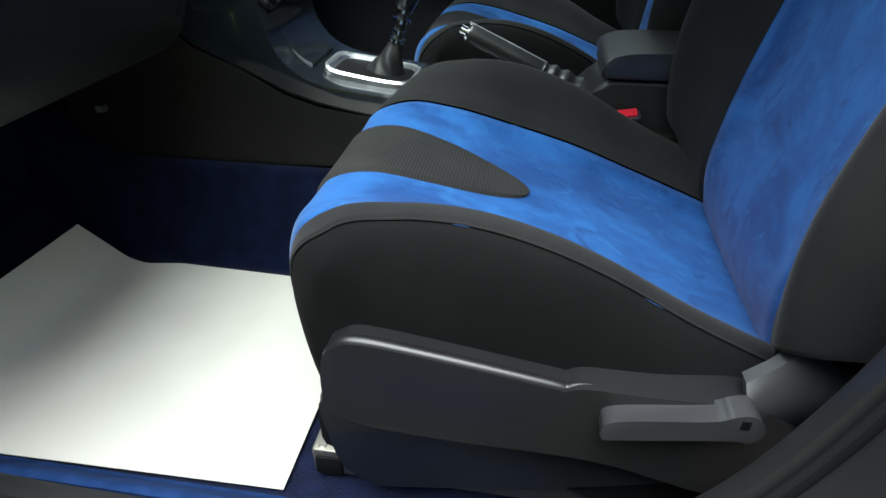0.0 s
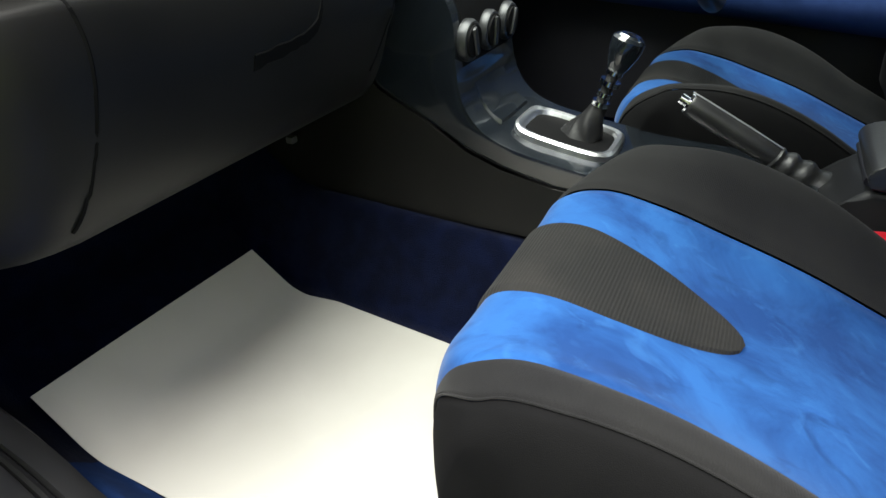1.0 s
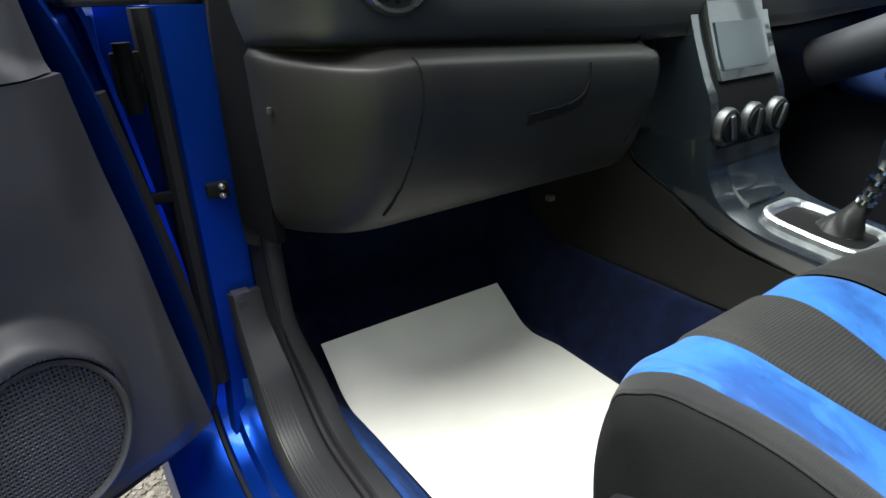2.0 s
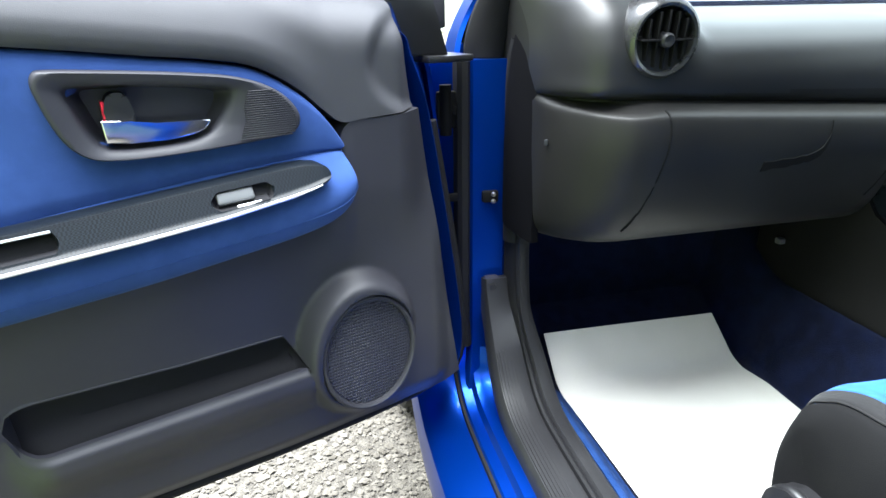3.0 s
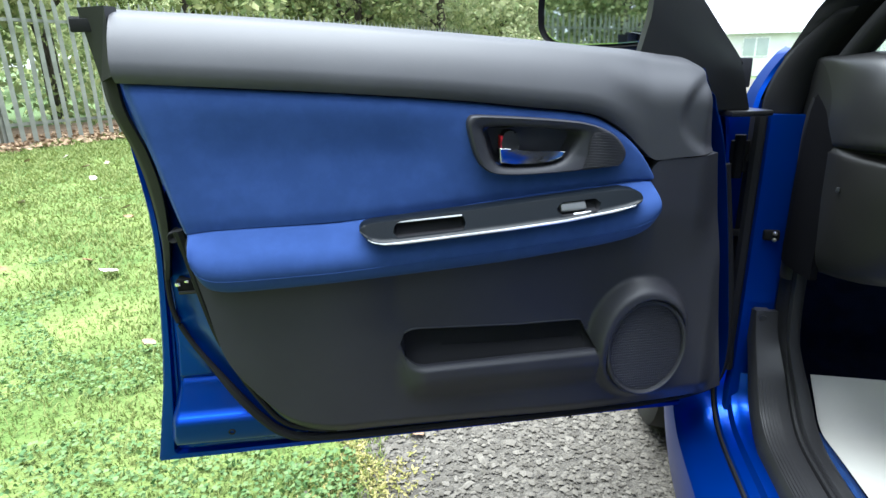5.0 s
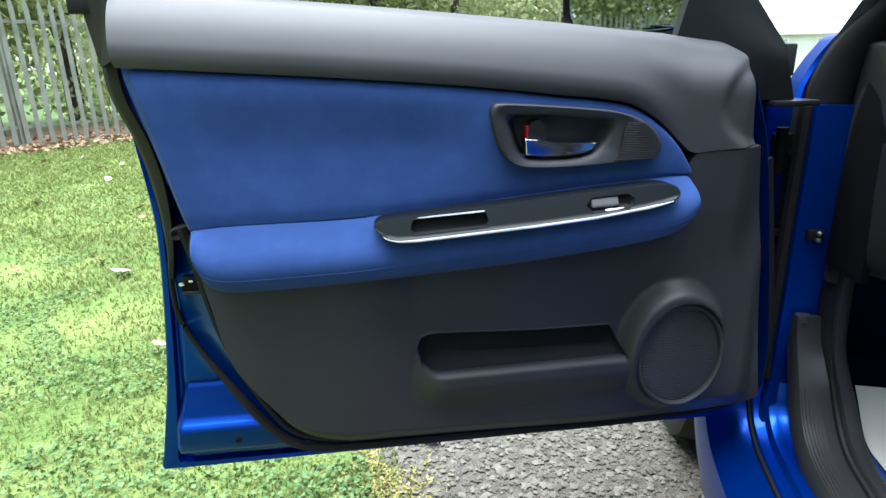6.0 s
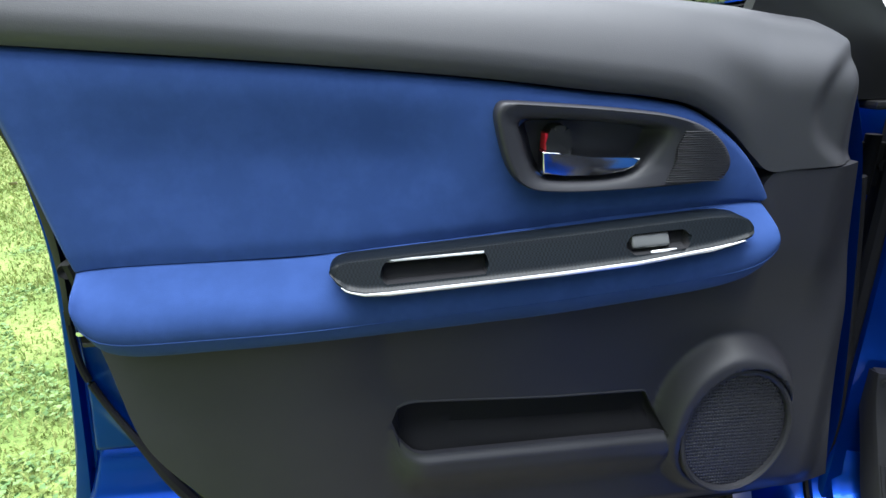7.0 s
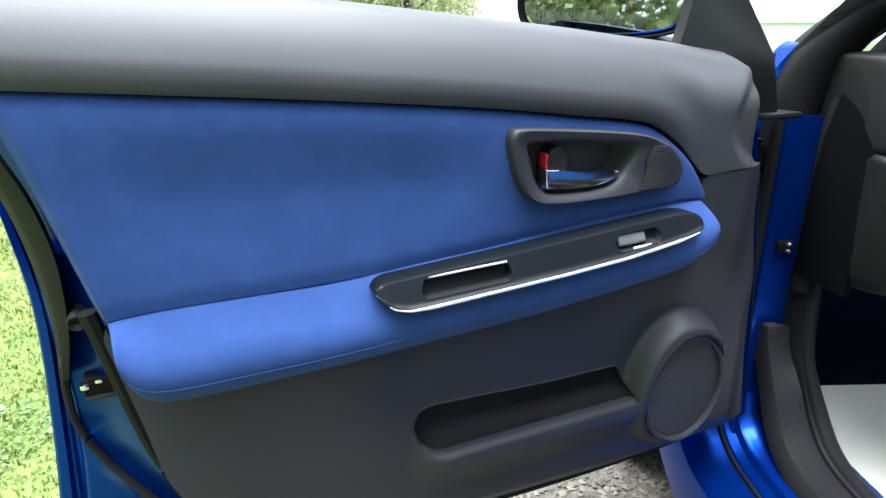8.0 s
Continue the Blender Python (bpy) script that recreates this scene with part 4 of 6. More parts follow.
    skirt_out = spline([(0.195, 0.50), (0.10, 0.488), (-0.05, 0.484), (-0.14, 0.466), (-0.145, 0.440), (-0.02, 0.400), (0.10, 0.374), (0.172, 0.370), (0.198, 0.43)], 70, True)
    part("valance_skirt", slab(skirt_out, side, 0.20, 0.250, 0.010, 4), M_VALANCE, seat)
    lev = [(-0.046, 0.541), (-0.056, 0.5535), (-0.122, 0.5655), (-0.138, 0.573), (-0.150, 0.576), (-0.160, 0.567), (-0.161, 0.555), (-0.152, 0.5455), (-0.141, 0.5475), (-0.058, 0.5325), (-0.049, 0.5325)]
    lever = part("recline_lever", slab([(q[0], q[1] - 0.004) for q in spline(lev, 66, True)], side, 0.270, 0.291, 0.0075, 5), M_SATIN, valance, "grey plastic recline lever")
    part("lever_socket", box(-0.2915, -0.284, -0.151, -0.143, 0.557, 0.567, 0.001, 1), M_DARK, lever)
    tops = spline([(-0.473, -0.150, 0.578), (-0.470, -0.166, 0.590), (-0.465, -0.185, 0.603), (-0.452, -0.221, 0.593), (-0.434, -0.262, 0.571)], 24)
    feet = spline([(-0.479, -0.152, 0.545), (-0.477, -0.172, 0.535), (-0.470, -0.199, 0.530), (-0.456, -0.234, 0.537), (-0.436, -0.264, 0.566)], 24)

    def cover_at(u, v):
        p = feet[round(u * 23)].lerp(tops[round(u * 23)], v)
        return p.x + 0.210 - 0.010 * math.sin(math.pi * v), p.y, p.z
    bm, rows = grid(cover_at, 24, 14)
    part("hinge_cover", skirt(bm, rows, lambda co: (co.x + 0.012, co.y, co.z)), M_SATIN, seat, "satin grey plastic hinge cover")
    for x in (-0.20, 0.20):
        part("runner", box(x - 0.022, x + 0.022, -0.30, 0.235, 0.335, 0.372, 0.004), M_STEEL, seat, "steel seat runner")
        part("runner_foot", box(x - 0.026, x + 0.026, 0.200, 0.232, 0.334, 0.364, 0.006), M_DARK, seat)
    part("lift_bar", tube([(-0.19, 0.16, 0.385), (-0.19, 0.205, 0.392), (0.19, 0.205, 0.392), (0.19, 0.16, 0.385)], 0.006, 8), M_STEEL, seat)
    for k in range(2):
        part("bolt", turned([(0, 0), (0.008, 0), (0.008, 0.006), (0.004, 0.009), (0, 0.009)], Matrix.Translation((-0.214, 0.224 - 0.02 * k, 0.364)), 8), M_STEEL, seat)
    return seat


passenger_seat = front_seat(Matrix.Translation((0.745, 0, 0)))
driver_seat = copy_thing(passenger_seat, Matrix.Translation((2 * CX - 0.745, 0.01, 0)))


# ---- cabin floor, sills, pillars ----
def shell_part(name, bm, mat, label, category):
    return tagged(part(name, bm, mat), label, category, kind="structure")


def floor_z(x, y):
    """Carpet height: flat, rising to the bulkhead and over the tunnel and at the sills."""
    z = 0.325 + 0.60 * max(y - 0.70, 0) ** 1.0 * (0.35 + 0.65 * ramp(y, 0.70, 0.85))
    z += 0.16 * ramp(x, 0.90, 0.975) * (1 - ramp(x, 2 * CX - 0.975, 2 * CX - 0.90))
    z += 0.036 * (1 - ramp(x, 0.450, 0.490)) + 0.045 * ramp(x, 2 * CX - 0.475, 2 * CX - 0.435)
    return z


bm, rows = grid(lambda u, v: (lambda x, y: (x, y, floor_z(x, y) + 0.0012 * noise.noise((x * 60, y * 60, 0))))(0.425 + (2 * CX - 0.85) * u, -1.3 + 2.25 * v), 200, 150)
cabin_floor = shell_part("cabin_floor", skirt(bm, rows, lambda co: (co.x, co.y, 0.27)), M_CARPET, "navy blue carpeted cabin floor", "carpet")
bulkhead = shell_part("bulkhead", box(0.40, 2 * CX - 0.40, 0.90, 0.94, 0.30, 1.02, 0.005), M_CARPET, "carpeted front bulkhead", "bulkhead")
toe_board = shell_part("toe_board", loft([[(0.43, 0.86, 0.40), (1.0, 0.86, 0.40), (1.0, 0.92, 0.38), (0.43, 0.92, 0.38)], [(0.43, 0.905, 0.66), (1.0, 0.905, 0.66), (1.0, 0.95, 0.66), (0.43, 0.95, 0.66)]]), M_CARPET, "navy carpet on the toe board", "carpet")

bm, rows = grid(lambda u, v: (lambda x, y: (x, y, floor_z(x, y) + 0.0055 + 0.002 * math.sin(math.pi * u) + 0.0012 * noise.noise((x * 80, y * 80, 2))))(0.4465 + 0.0425 * u, -0.02 + 0.70 * v), 14, 120)
carpet_edge = shell_part("carpet_edge", skirt(bm, rows, lambda co: (co.x, co.y, co.z - 0.02)), material("bright blue carpet binding", (0.008, 0.026, 0.095), 1.0, second=(0.013, 0.036, 0.125), scale=30, grain=700, bump=1.0, depth=0.002, specular=0.1), "blue carpet edge along the sill", "carpet")

# aperture line (y, z) from the top of the front pillar round the sill to the top of the centre pillar
APERTURE = spline([(0.700, 0.66), (0.694, 0.58), (0.676, 0.50), (0.64, 0.42), (0.585, 0.378), (0.50, 0.366), (0.30, 0.364), (0.12, 0.366), (0.03, 0.380), (-0.06, 0.43), (-0.13, 0.51), (-0.18, 0.62), (-0.22, 0.78), (-0.25, 0.95), (-0.28, 1.15), (-0.30, 1.35)], 130)
def up_post(bm):
    """Narrows the trims a little where they climb the front post."""
    for v in bm.verts:
        front = ramp(v.co.y, 0.4, 0.5)
        rise = ramp(v.co.z, 0.40, 0.54) * front
        v.co.x -= rise * float(np.interp(v.co.x, (0.345, 0.395, 0.420, 0.458), (-0.002, 0.010, 0.020, 0.026)))
        v.co.y += 0.030 * ramp(v.co.z, 0.42, 0.57) * front * (1 - ramp(v.co.x, 0.388, 0.398))
        v.co.x -= 0.012 * ramp(0.10 - v.co.y, 0.0, 0.18)
    return bm


bm = sweep(APERTURE[10:], [(0.345, -0.04), (0.345, -0.004), (0.350, 0.004), (0.396, 0.007), (0.402, 0.004), (0.403, -0.04)])
up_post(bm)
sill_trim = shell_part("sill_trim", bm, M_GREY, "grey plastic sill trim running up the post", "sill trim")
for k in range(7):
    x = 0.3535 + 0.0056 * k
    rib = part("rib", up_post(sweep(APERTURE[22:78], [(x - 0.0019, 0.003), (x - 0.0013, 0.0062), (x + 0.0013, 0.0062), (x + 0.0019, 0.003)])), M_GREY, sill_trim)
door_seal = shell_part("door_seal", up_post(sweep(APERTURE, [(0.403, -0.02), (0.403, 0.004), (0.4045, 0.009), (0.4085, 0.011), (0.4125, 0.009), (0.414, 0.004), (0.414, -0.02)])), M_RUBBER, "black rubber door seal round the opening", "seal")
inner_trim = shell_part("inner_sill_trim", up_post(sweep(APERTURE, [(0.414, -0.03), (0.414, 0.007), (0.418, 0.013), (0.434, 0.011), (0.444, 0.003), (0.448, -0.03)])), M_GREY, "smooth grey plastic inner sill trim", "sill trim")
PAINTED = spline([(0.735, 1.00), (0.735, 0.60), (0.733, 0.47), (0.718, 0.385), (0.675, 0.350), (0.61, 0.341), (0.50, 0.340), (0.30, 0.338), (0.10, 0.340), (0.00, 0.355), (-0.09, 0.41), (-0.16, 0.50), (-0.21, 0.62), (-0.25, 0.78), (-0.28, 0.95), (-0.31, 1.15), (-0.33, 1.35)], 130)
sill_frame = shell_part("sill_panel", sweep(PAINTED[20:], [(0.40, -0.05), (0.40, 0.0), (0.350, 0.0), (0.342, -0.006), (0.329, -0.008), (0.322, -0.018), (0.305, -0.020), (0.296, -0.031), (0.236, -0.035), (0.222, -0.044), (0.214, -0.075), (0.225, -0.16), (0.30, -0.17)]), M_PAINT, "glossy blue painted sill and door frame", "sill")
for x, w in ((0.299, -0.024),):
    shell_part("sill_seal", sweep(PAINTED[20:], [(x - 0.0035, w - 0.006), (x - 0.0025, w + 0.001), (x + 0.0025, w + 0.001), (x + 0.0035, w - 0.006)]), M_RUBBER, "thin black rubber sill seal", "seal")

# front post with hinge side and check strap
post = shell_part("hinge_post", loft([[(0.326 - o, 0.742 + q, z), (0.331 - o, 0.736 + q, z), (0.386, 0.735 + q, z), (0.392, 0.740 + q, z), (0.392, 0.85, z), (0.27, 0.85, z), (0.275, 0.80, z), (0.316 - o, 0.775 + q, z)]
                                      for z, o, q in ((0.34, 0.016, -0.030), (0.37, 0.009, -0.016), (0.40, 0.004, -0.007), (0.43, 0.001, -0.002), (0.47, 0, 0), (0.52, 0, 0), (0.70, 0, 0), (0.938, 0, 0))]), M_PAINT, "blue painted front door post", "pillar")
post_cap = tagged(part("post_cap", loft([[Vector(p) + Vector(o) * k for o in ((-0.030, 0.0, 0), (-0.012, -0.026, 0), (0.022, -0.034, 0), (0.045, -0.010, 0), (0.050, 0.05, 0), (-0.020, 0.05, 0))]
                                        for *p, k in spline([(0.355, 0.772, 0.934, 0.9), (0.360, 0.774, 0.965, 1.0), (0.374, 0.765, 1.010, 1.05), (0.395, 0.738, 1.060, 1.05), (0.420, 0.690, 1.110, 0.9)], 14)]), M_DARK, angle=100), "black cover at the pillar foot", "pillar trim", kind="structure")
# black strip added to stand for the shade in the shut gap
gap_shade = shell_part("gap_shade", loft([[(0.306, 0.742 + q, z), (0.312, 0.735 + q, z), (0.322, 0.735 + q, z), (0.328, 0.742 + q, z), (0.328, 0.77, z), (0.306, 0.77, z)] for z, q in ((0.43, -0.008), (0.48, 0), (0.60, 0), (0.80, 0), (0.936, 0))]), M_RUBBER, "black strip added for the shaded gap beside the hinge post", "seal")
pillar_seal = shell_part("pillar_seal", tube(spline([(0.400, 0.716, 0.64), (0.400, 0.718, 0.80), (0.402, 0.715, 0.95), (0.425, 0.665, 1.05), (0.465, 0.55, 1.17), (0.50, 0.42, 1.28), (0.53, 0.28, 1.36)], 60), 0.020, 12), M_RUBBER, "black rubber seal up the windscreen pillar", "seal")
# seal widened over the flange and dash end to paint their shade
post_flange_seal = shell_part("post_flange_seal", loft([[(0.386 + g, 0.733, z), (0.379 + g, 0.722, z), (0.376 + g, 0.70, z), (0.378 + g, 0.675, z), (0.381 + g, 0.645, z), (0.3845 + g, 0.622, z), (0.388 + g, 0.612, z), (0.40 + g, 0.615, z), (0.41 + g, 0.733, z)] for z, g in ((0.672, 0.001), (0.70, 0), (0.80, 0), (0.90, 0.002), (0.95, 0.006), (1.0, 0.014))]), M_SEALSHADE, "black seal and painted shade between post and dashboard", "seal")
strap = thing("check_strap", "zinc plated door check strap on the post", "check strap")
part("arm", box(0.262, 0.362, 0.742, 0.752, 0.708, 0.722, 0.003), M_DARK, strap)
part("bracket", box(0.346, 0.374, 0.726, 0.740, 0.706, 0.726, 0.004), M_DARK, strap)
for z in (0.709, 0.721):
    part("bolt", turned([(0, 0), (0.0042, 0), (0.0042, 0.003), (0.0025, 0.006), (0, 0.006)], Matrix.Translation((0.364, 0.727, z)) @ Matrix.Rotation(radians(90), 4, "X"), 10), M_STEEL, strap)
# hinges in a near-black colour that stands for the gap's shade
for z in (0.86, 0.53):
    hinge = thing("door_hinge", "door hinge coloured dark for the shaded shut gap", "hinge", "door hinges")
    part("leaf", box(0.275, 0.318, 0.752, 0.764, z - 0.030, z + 0.030, 0.004), M_DARK, hinge)
    part("knuckle", turned([(0, -0.04), (0.010, -0.04), (0.010, 0.04), (0, 0.04)], Matrix.Translation((0.290, 0.755, z)), 14), M_DARK, hinge)
    part("bolt", turned([(0, 0), (0.009, 0), (0.009, 0.006), (0, 0.007)], Matrix.Translation((0.309, 0.752, z)) @ Matrix.Rotation(radians(90), 4, "X"), 8), M_DARK, hinge)
clip = thing("trim_clip", "small dark clip on the post trim edge", "clip")
part("tab", box(0.350, 0.376, 0.716, 0.738, 0.535, 0.568, 0.004), M_TRIM, clip)
part("stud", turned([(0, 0), (0.007, 0), (0.007, 0.004), (0, 0.005)], Matrix.Translation((0.362, 0.716, 0.553)) @ Matrix.Rotation(radians(90), 4, "X"), 10), M_GREY, clip)

# windscreen pillar
PIL = [(0.345, 0.86, 0.955), (0.375, 0.80, 1.03), (0.43, 0.66, 1.14), (0.50, 0.45, 1.27), (0.56, 0.20, 1.38)]
bm = loft([[Vector(p) + Vector(o) for o in ((-0.015 - 0.035 * ramp(p[2], 1.02, 1.14), 0.015, 0.0), (0.006, -0.055, 0.005), (0.060, -0.035, 0.0), (0.080, 0.045, 0.02), (0.02, 0.05, 0.03))] for p in spline(PIL, 24)])
front_pillar = tagged(part("front_pillar", bm, M_DARK, angle=100), "black trimmed windscreen pillar", "pillar", kind="structure")
shell_part("pillar_skin", loft([[Vector(p) + Vector(o) for o in ((-0.012, 0.02, 0.004), (-0.006, -0.025, 0.008), (0.002, -0.03, 0.008), (0.002, 0.02, 0.014))] for p in spline([(0.318, 0.82, 0.90), (0.330, 0.84, 0.955), (0.350, 0.845, 1.0), (0.372, 0.83, 1.04)], 16)]), M_PAINT, "blue painted outer windscreen pillar", "pillar")


# ---- dashboard ----
DASH = [(0.95, 0.99), (0.80, 1.030), (0.62, 1.043), (0.548, 1.034), (0.508, 1.002), (0.494, 0.965), (0.492, 0.930), (0.495, 0.907), (0.503, 0.898), (0.488, 0.892), (0.471, 0.887), (0.4635, 0.876), (0.4625, 0.840), (0.474, 0.790), (0.490, 0.742), (0.515, 0.706), (0.560, 0.685), (0.62, 0.680), (0.90, 0.70)]


def dash_ring(x):
    ends = min(x, 2 * CX - x)
    back = float(np.interp(ends, (0.386, 0.389, 0.395, 0.408, 0.428, 0.452, 0.48), (0.150, 0.112, 0.090, 0.060, 0.030, 0.010, 0.0)))
    pad_back = float(np.interp(ends, (0.386, 0.389, 0.395, 0.405, 0.418, 0.432), (0.150, 0.090, 0.055, 0.026, 0.008, 0.0)))
    core = ramp(x, 0.885, 0.935)  # the glove box ends beside the console
    ring = []
    for k, (y, z) in enumerate(DASH):
        low = 1.0 if 9 <= k <= 17 else 0.0
        # a dip between the end and the lid in the shelf line
        dip = 0.003 * math.exp(-((x - 0.455) / 0.03) ** 2) if k in (9, 10) else 0.0
        shrink = 1 - 0.9 * ramp(y, 0.60, 0.90)
        if 7 <= k <= 12:  # the shelf line falls towards the console
            z -= 0.052 * min(max(ends - 0.50, 0), 0.38)
        if 1 <= k <= 6:  # the pad is lower between the round vents
            my, mz = ((0.80, 1.006), (0.66, 0.999), (0.56, 0.988), (0.516, 0.972), (0.498, 0.952), (0.492, 0.925))[k - 1]
            mid = ramp(ends, 0.525, 0.585)
            y, z = y + (my - y) * mid, z + (mz - z) * mid
        ring.append((x, y + (pad_back if k <= 7 else back) * shrink + 0.085 * core * low, z - dip - (0.012 * ramp(0.45 - ends, 0.0, 0.08) if k in (2, 3, 4) else 0)))
    return ring + [(x, 0.93, 0.80)]


dashboard = thing("dashboard", "black vinyl dashboard with glove box and round vents", "dashboard")
xs = [0.386, 0.3875, 0.389, 0.392, 0.396, 0.403, 0.412, 0.425, 0.44, 0.455, 0.47, 0.49, 0.505, 0.52, 0.53, 0.54, 0.55, 0.56, 0.57, 0.58, 0.59, 0.60, 0.70, 0.80, 0.86, 0.885, 0.90, 0.915, 0.93, 0.94, 1.0]
xs = xs + [2 * CX - x for x in xs[-2::-1]]
bm = loft([[(p[0], p[1], p[2]) for p in spline(dash_ring(x), 90, True)] for x in xs])
# upper faces take the copy with the sky sheen put in
for f in bm.faces:
    c = f.calc_center_median()
    f.material_index = 1 if c.z > 0.900 else 0
part("dash_body", bm, M_DASH, dashboard, "black grained dash moulding", angle=50).data.materials.append(M_DASHSHEEN)
for vx in (0.499, 2 * CX - 0.499):
    at = Matrix.Translation((vx, 0.489, 0.972)) @ Matrix.Rotation(radians(96), 4, "X") @ Matrix.Diagonal((0.97, 0.97, 1, 1))
    vent = part("air_vent", turned([(0.0385, -0.03), (0.0385, 0.000), (0.040, 0.004), (0.0435, 0.0055), (0.047, 0.0035), (0.0505, -0.004), (0.053, -0.014), (0.054, -0.05), (0.0385, -0.05)], at, 40), M_POLISHED, dashboard, "round vent with glossy bezel")
    part("vent_back", turned([(0, -0.03), (0.0395, -0.03), (0.0395, -0.008), (0, -0.008)], at, 30), M_DARK, vent)
    for k in (-2, -1, 0, 1, 2):
        h = math.sqrt(0.035 ** 2 - (0.0125 * k) ** 2)
        bm = box(-0.0013, 0.0013, -h, h, -0.008, 0.006, 0.0006, 1)
        bm.transform(at @ Matrix.Translation((0.0125 * k, 0, 0)))
        part("vane", bm, M_DARK, vent)
    bm = box(-0.035, 0.035, -0.0013, 0.0013, -0.008, 0.008, 0.0006, 1)
    bm.transform(at)
    part("cross_vane", bm, M_DARK, vent)
    part("vent_hub", turned([(0, -0.004), (0.009, -0.004), (0.009, 0.009), (0.007, 0.011), (0.003, 0.010), (0, 0.009)], at, 20), M_GREY, vent, "grey vent hub")


def on_dash(x, z, out=0.0):
    """A point on the lower dash face at that place."""
    ring = [p for p in spline(dash_ring(x), 240, True) if p[1] < 0.75 and 0.69 < p[2] < 0.889]
    p = min(ring, key=lambda q: abs(q[2] - z))
    return x, p[1] - out, p[2]


part("glove_lid_seam", tube([on_dash(x, z, -0.0008) for x, z in spline([(0.504, 0.888), (0.507, 0.86), (0.505, 0.83), (0.499, 0.79), (0.489, 0.755), (0.476, 0.722)], 26)], 0.0018, 6), M_DARK, dashboard)
part("glove_lid_seam", tube([on_dash(x, z, -0.0008) for x, z in spline([(0.880, 0.895), (0.884, 0.85), (0.878, 0.79), (0.862, 0.745)], 26)], 0.0018, 6), M_DARK, dashboard)
part("glove_handle", loft([[on_dash(x, z + dz, o) for dz, o in ((-0.010, -0.004), (-0.006, 0.0012), (0.006, 0.0012), (0.012, -0.004))] for x, z in spline([(0.655, 0.808), (0.70, 0.812), (0.735, 0.820), (0.748, 0.840), (0.750, 0.858)], 20)]), M_DARK, dashboard, "dark glove box catch")
part("dash_end_clip", box(0.3845, 0.390, 0.568, 0.572, 0.834, 0.842, 0.0015), M_DIAL, dashboard)
part("under_panel", box(0.44, 0.96, 0.60, 0.88, 0.690, 0.704, 0.004), M_DARK, dashboard, "dark under-dash panel")
part("panel_clip", box(0.966, 0.981, 0.724, 0.738, 0.564, 0.576, 0.003), M_HINGE, dashboard, "pale trim clip")

# ---- centre console ----
console = thing("centre_console", "black centre console with glossy gear surround", "console")


def along(a, b, d):
    return d, a, b


low_out = [(-0.30, 0.577), (0.28, 0.578), (0.36, 0.587), (0.415, 0.604), (0.475, 0.640), (0.56, 0.675), (0.60, 0.72), (0.55, 0.78), (0.54, 0.92), (0.80, 0.95), (0.80, 0.47), (0.66, 0.475), (0.54, 0.480), (0.355, 0.490), (0.10, 0.50), (-0.30, 0.50)]


def solid_x(outline, x0, x1, bevel=0.006):
    bm = bmesh.new()
    a, b = [bm.verts.new((x0, y, z)) for y, z in outline], [bm.verts.new((x1, y, z)) for y, z in outline]
    n = len(a)
    f0, f1 = bm.faces.new(a), bm.faces.new(b[::-1])
    for i in range(n):
        bm.faces.new((a[i], b[i], b[(i + 1) % n], a[(i + 1) % n]))
    if bevel:
        bmesh.ops.bevel(bm, geom=list(f0.edges) + list(f1.edges), offset=bevel, segments=3, profile=0.6, affect="EDGES", clamp_overlap=True)
    return bm


part("side_panel", solid_x(low_out, 0.982, 2 * CX - 0.982, 0.004), M_DASH, console, "black grained side panel")
up_out = [(p.x, p.y) for p in spline([(-0.04, 0.602), (0.10, 0.603), (0.20, 0.605), (0.28, 0.613), (0.35, 0.624), (0.392, 0.642), (0.420, 0.675), (0.432, 0.72), (0.438, 0.783), (0.460, 0.83), (0.490, 0.90), (0.505, 0.96)], 60)]
up_out += [(0.60, 0.96), (0.60, 0.72), (0.56, 0.677), (0.475, 0.642), (0.415, 0.606), (0.36, 0.589), (0.28, 0.580), (0.10, 0.579), (-0.04, 0.579)]
part("upper_trim", solid_x(up_out, 0.986, 2 * CX - 0.986, 0.012), M_GLOSS, console, "glossy dark console trim")
part("ashtray_lid", loft([[(x, y - 0.001, z + o) for x, o in ((1.035, -0.004), (1.038, 0.002), (1.142, 0.002), (1.145, -0.004))] for y, z in spline([(0.427, 0.690), (0.416, 0.668), (0.400, 0.650), (0.382, 0.640)], 12)]), M_GLOSS, console, "glossy lidded tray")
part("stack_face", loft([[(x, y - o, z) for x, o in ((1.005, -0.01), (1.008, 0.003), (2 * CX - 1.008, 0.003), (2 * CX - 1.005, -0.01))] for y, z in ((0.434, 0.705), (0.439, 0.785), (0.462, 0.835), (0.492, 0.905), (0.505, 0.955))]), M_DARK, console, "dark control stack")
part("radio", loft([[(x, y - o, z) for x, o in ((1.012, -0.004), (1.016, 0.006), (2 * CX - 1.016, 0.006), (2 * CX - 1.012, -0.004))] for y, z in ((0.452, 0.818), (0.468, 0.850), (0.486, 0.895), (0.496, 0.925))]), M_GLOSS, console, "radio with a pale display")
part("display", loft([[(x, y - o, z) for x, o in ((1.024, 0.0), (1.026, 0.0085), (1.150, 0.0085), (1.152, 0.0))] for y, z in ((0.4590, 0.832), (0.4700, 0.854), (0.4865, 0.896))]), material("radio display", (0.016, 0.023, 0.030), 0.18, second=(0.020, 0.028, 0.036), grain=300, bump=0.02), console, "blank grey-blue display")
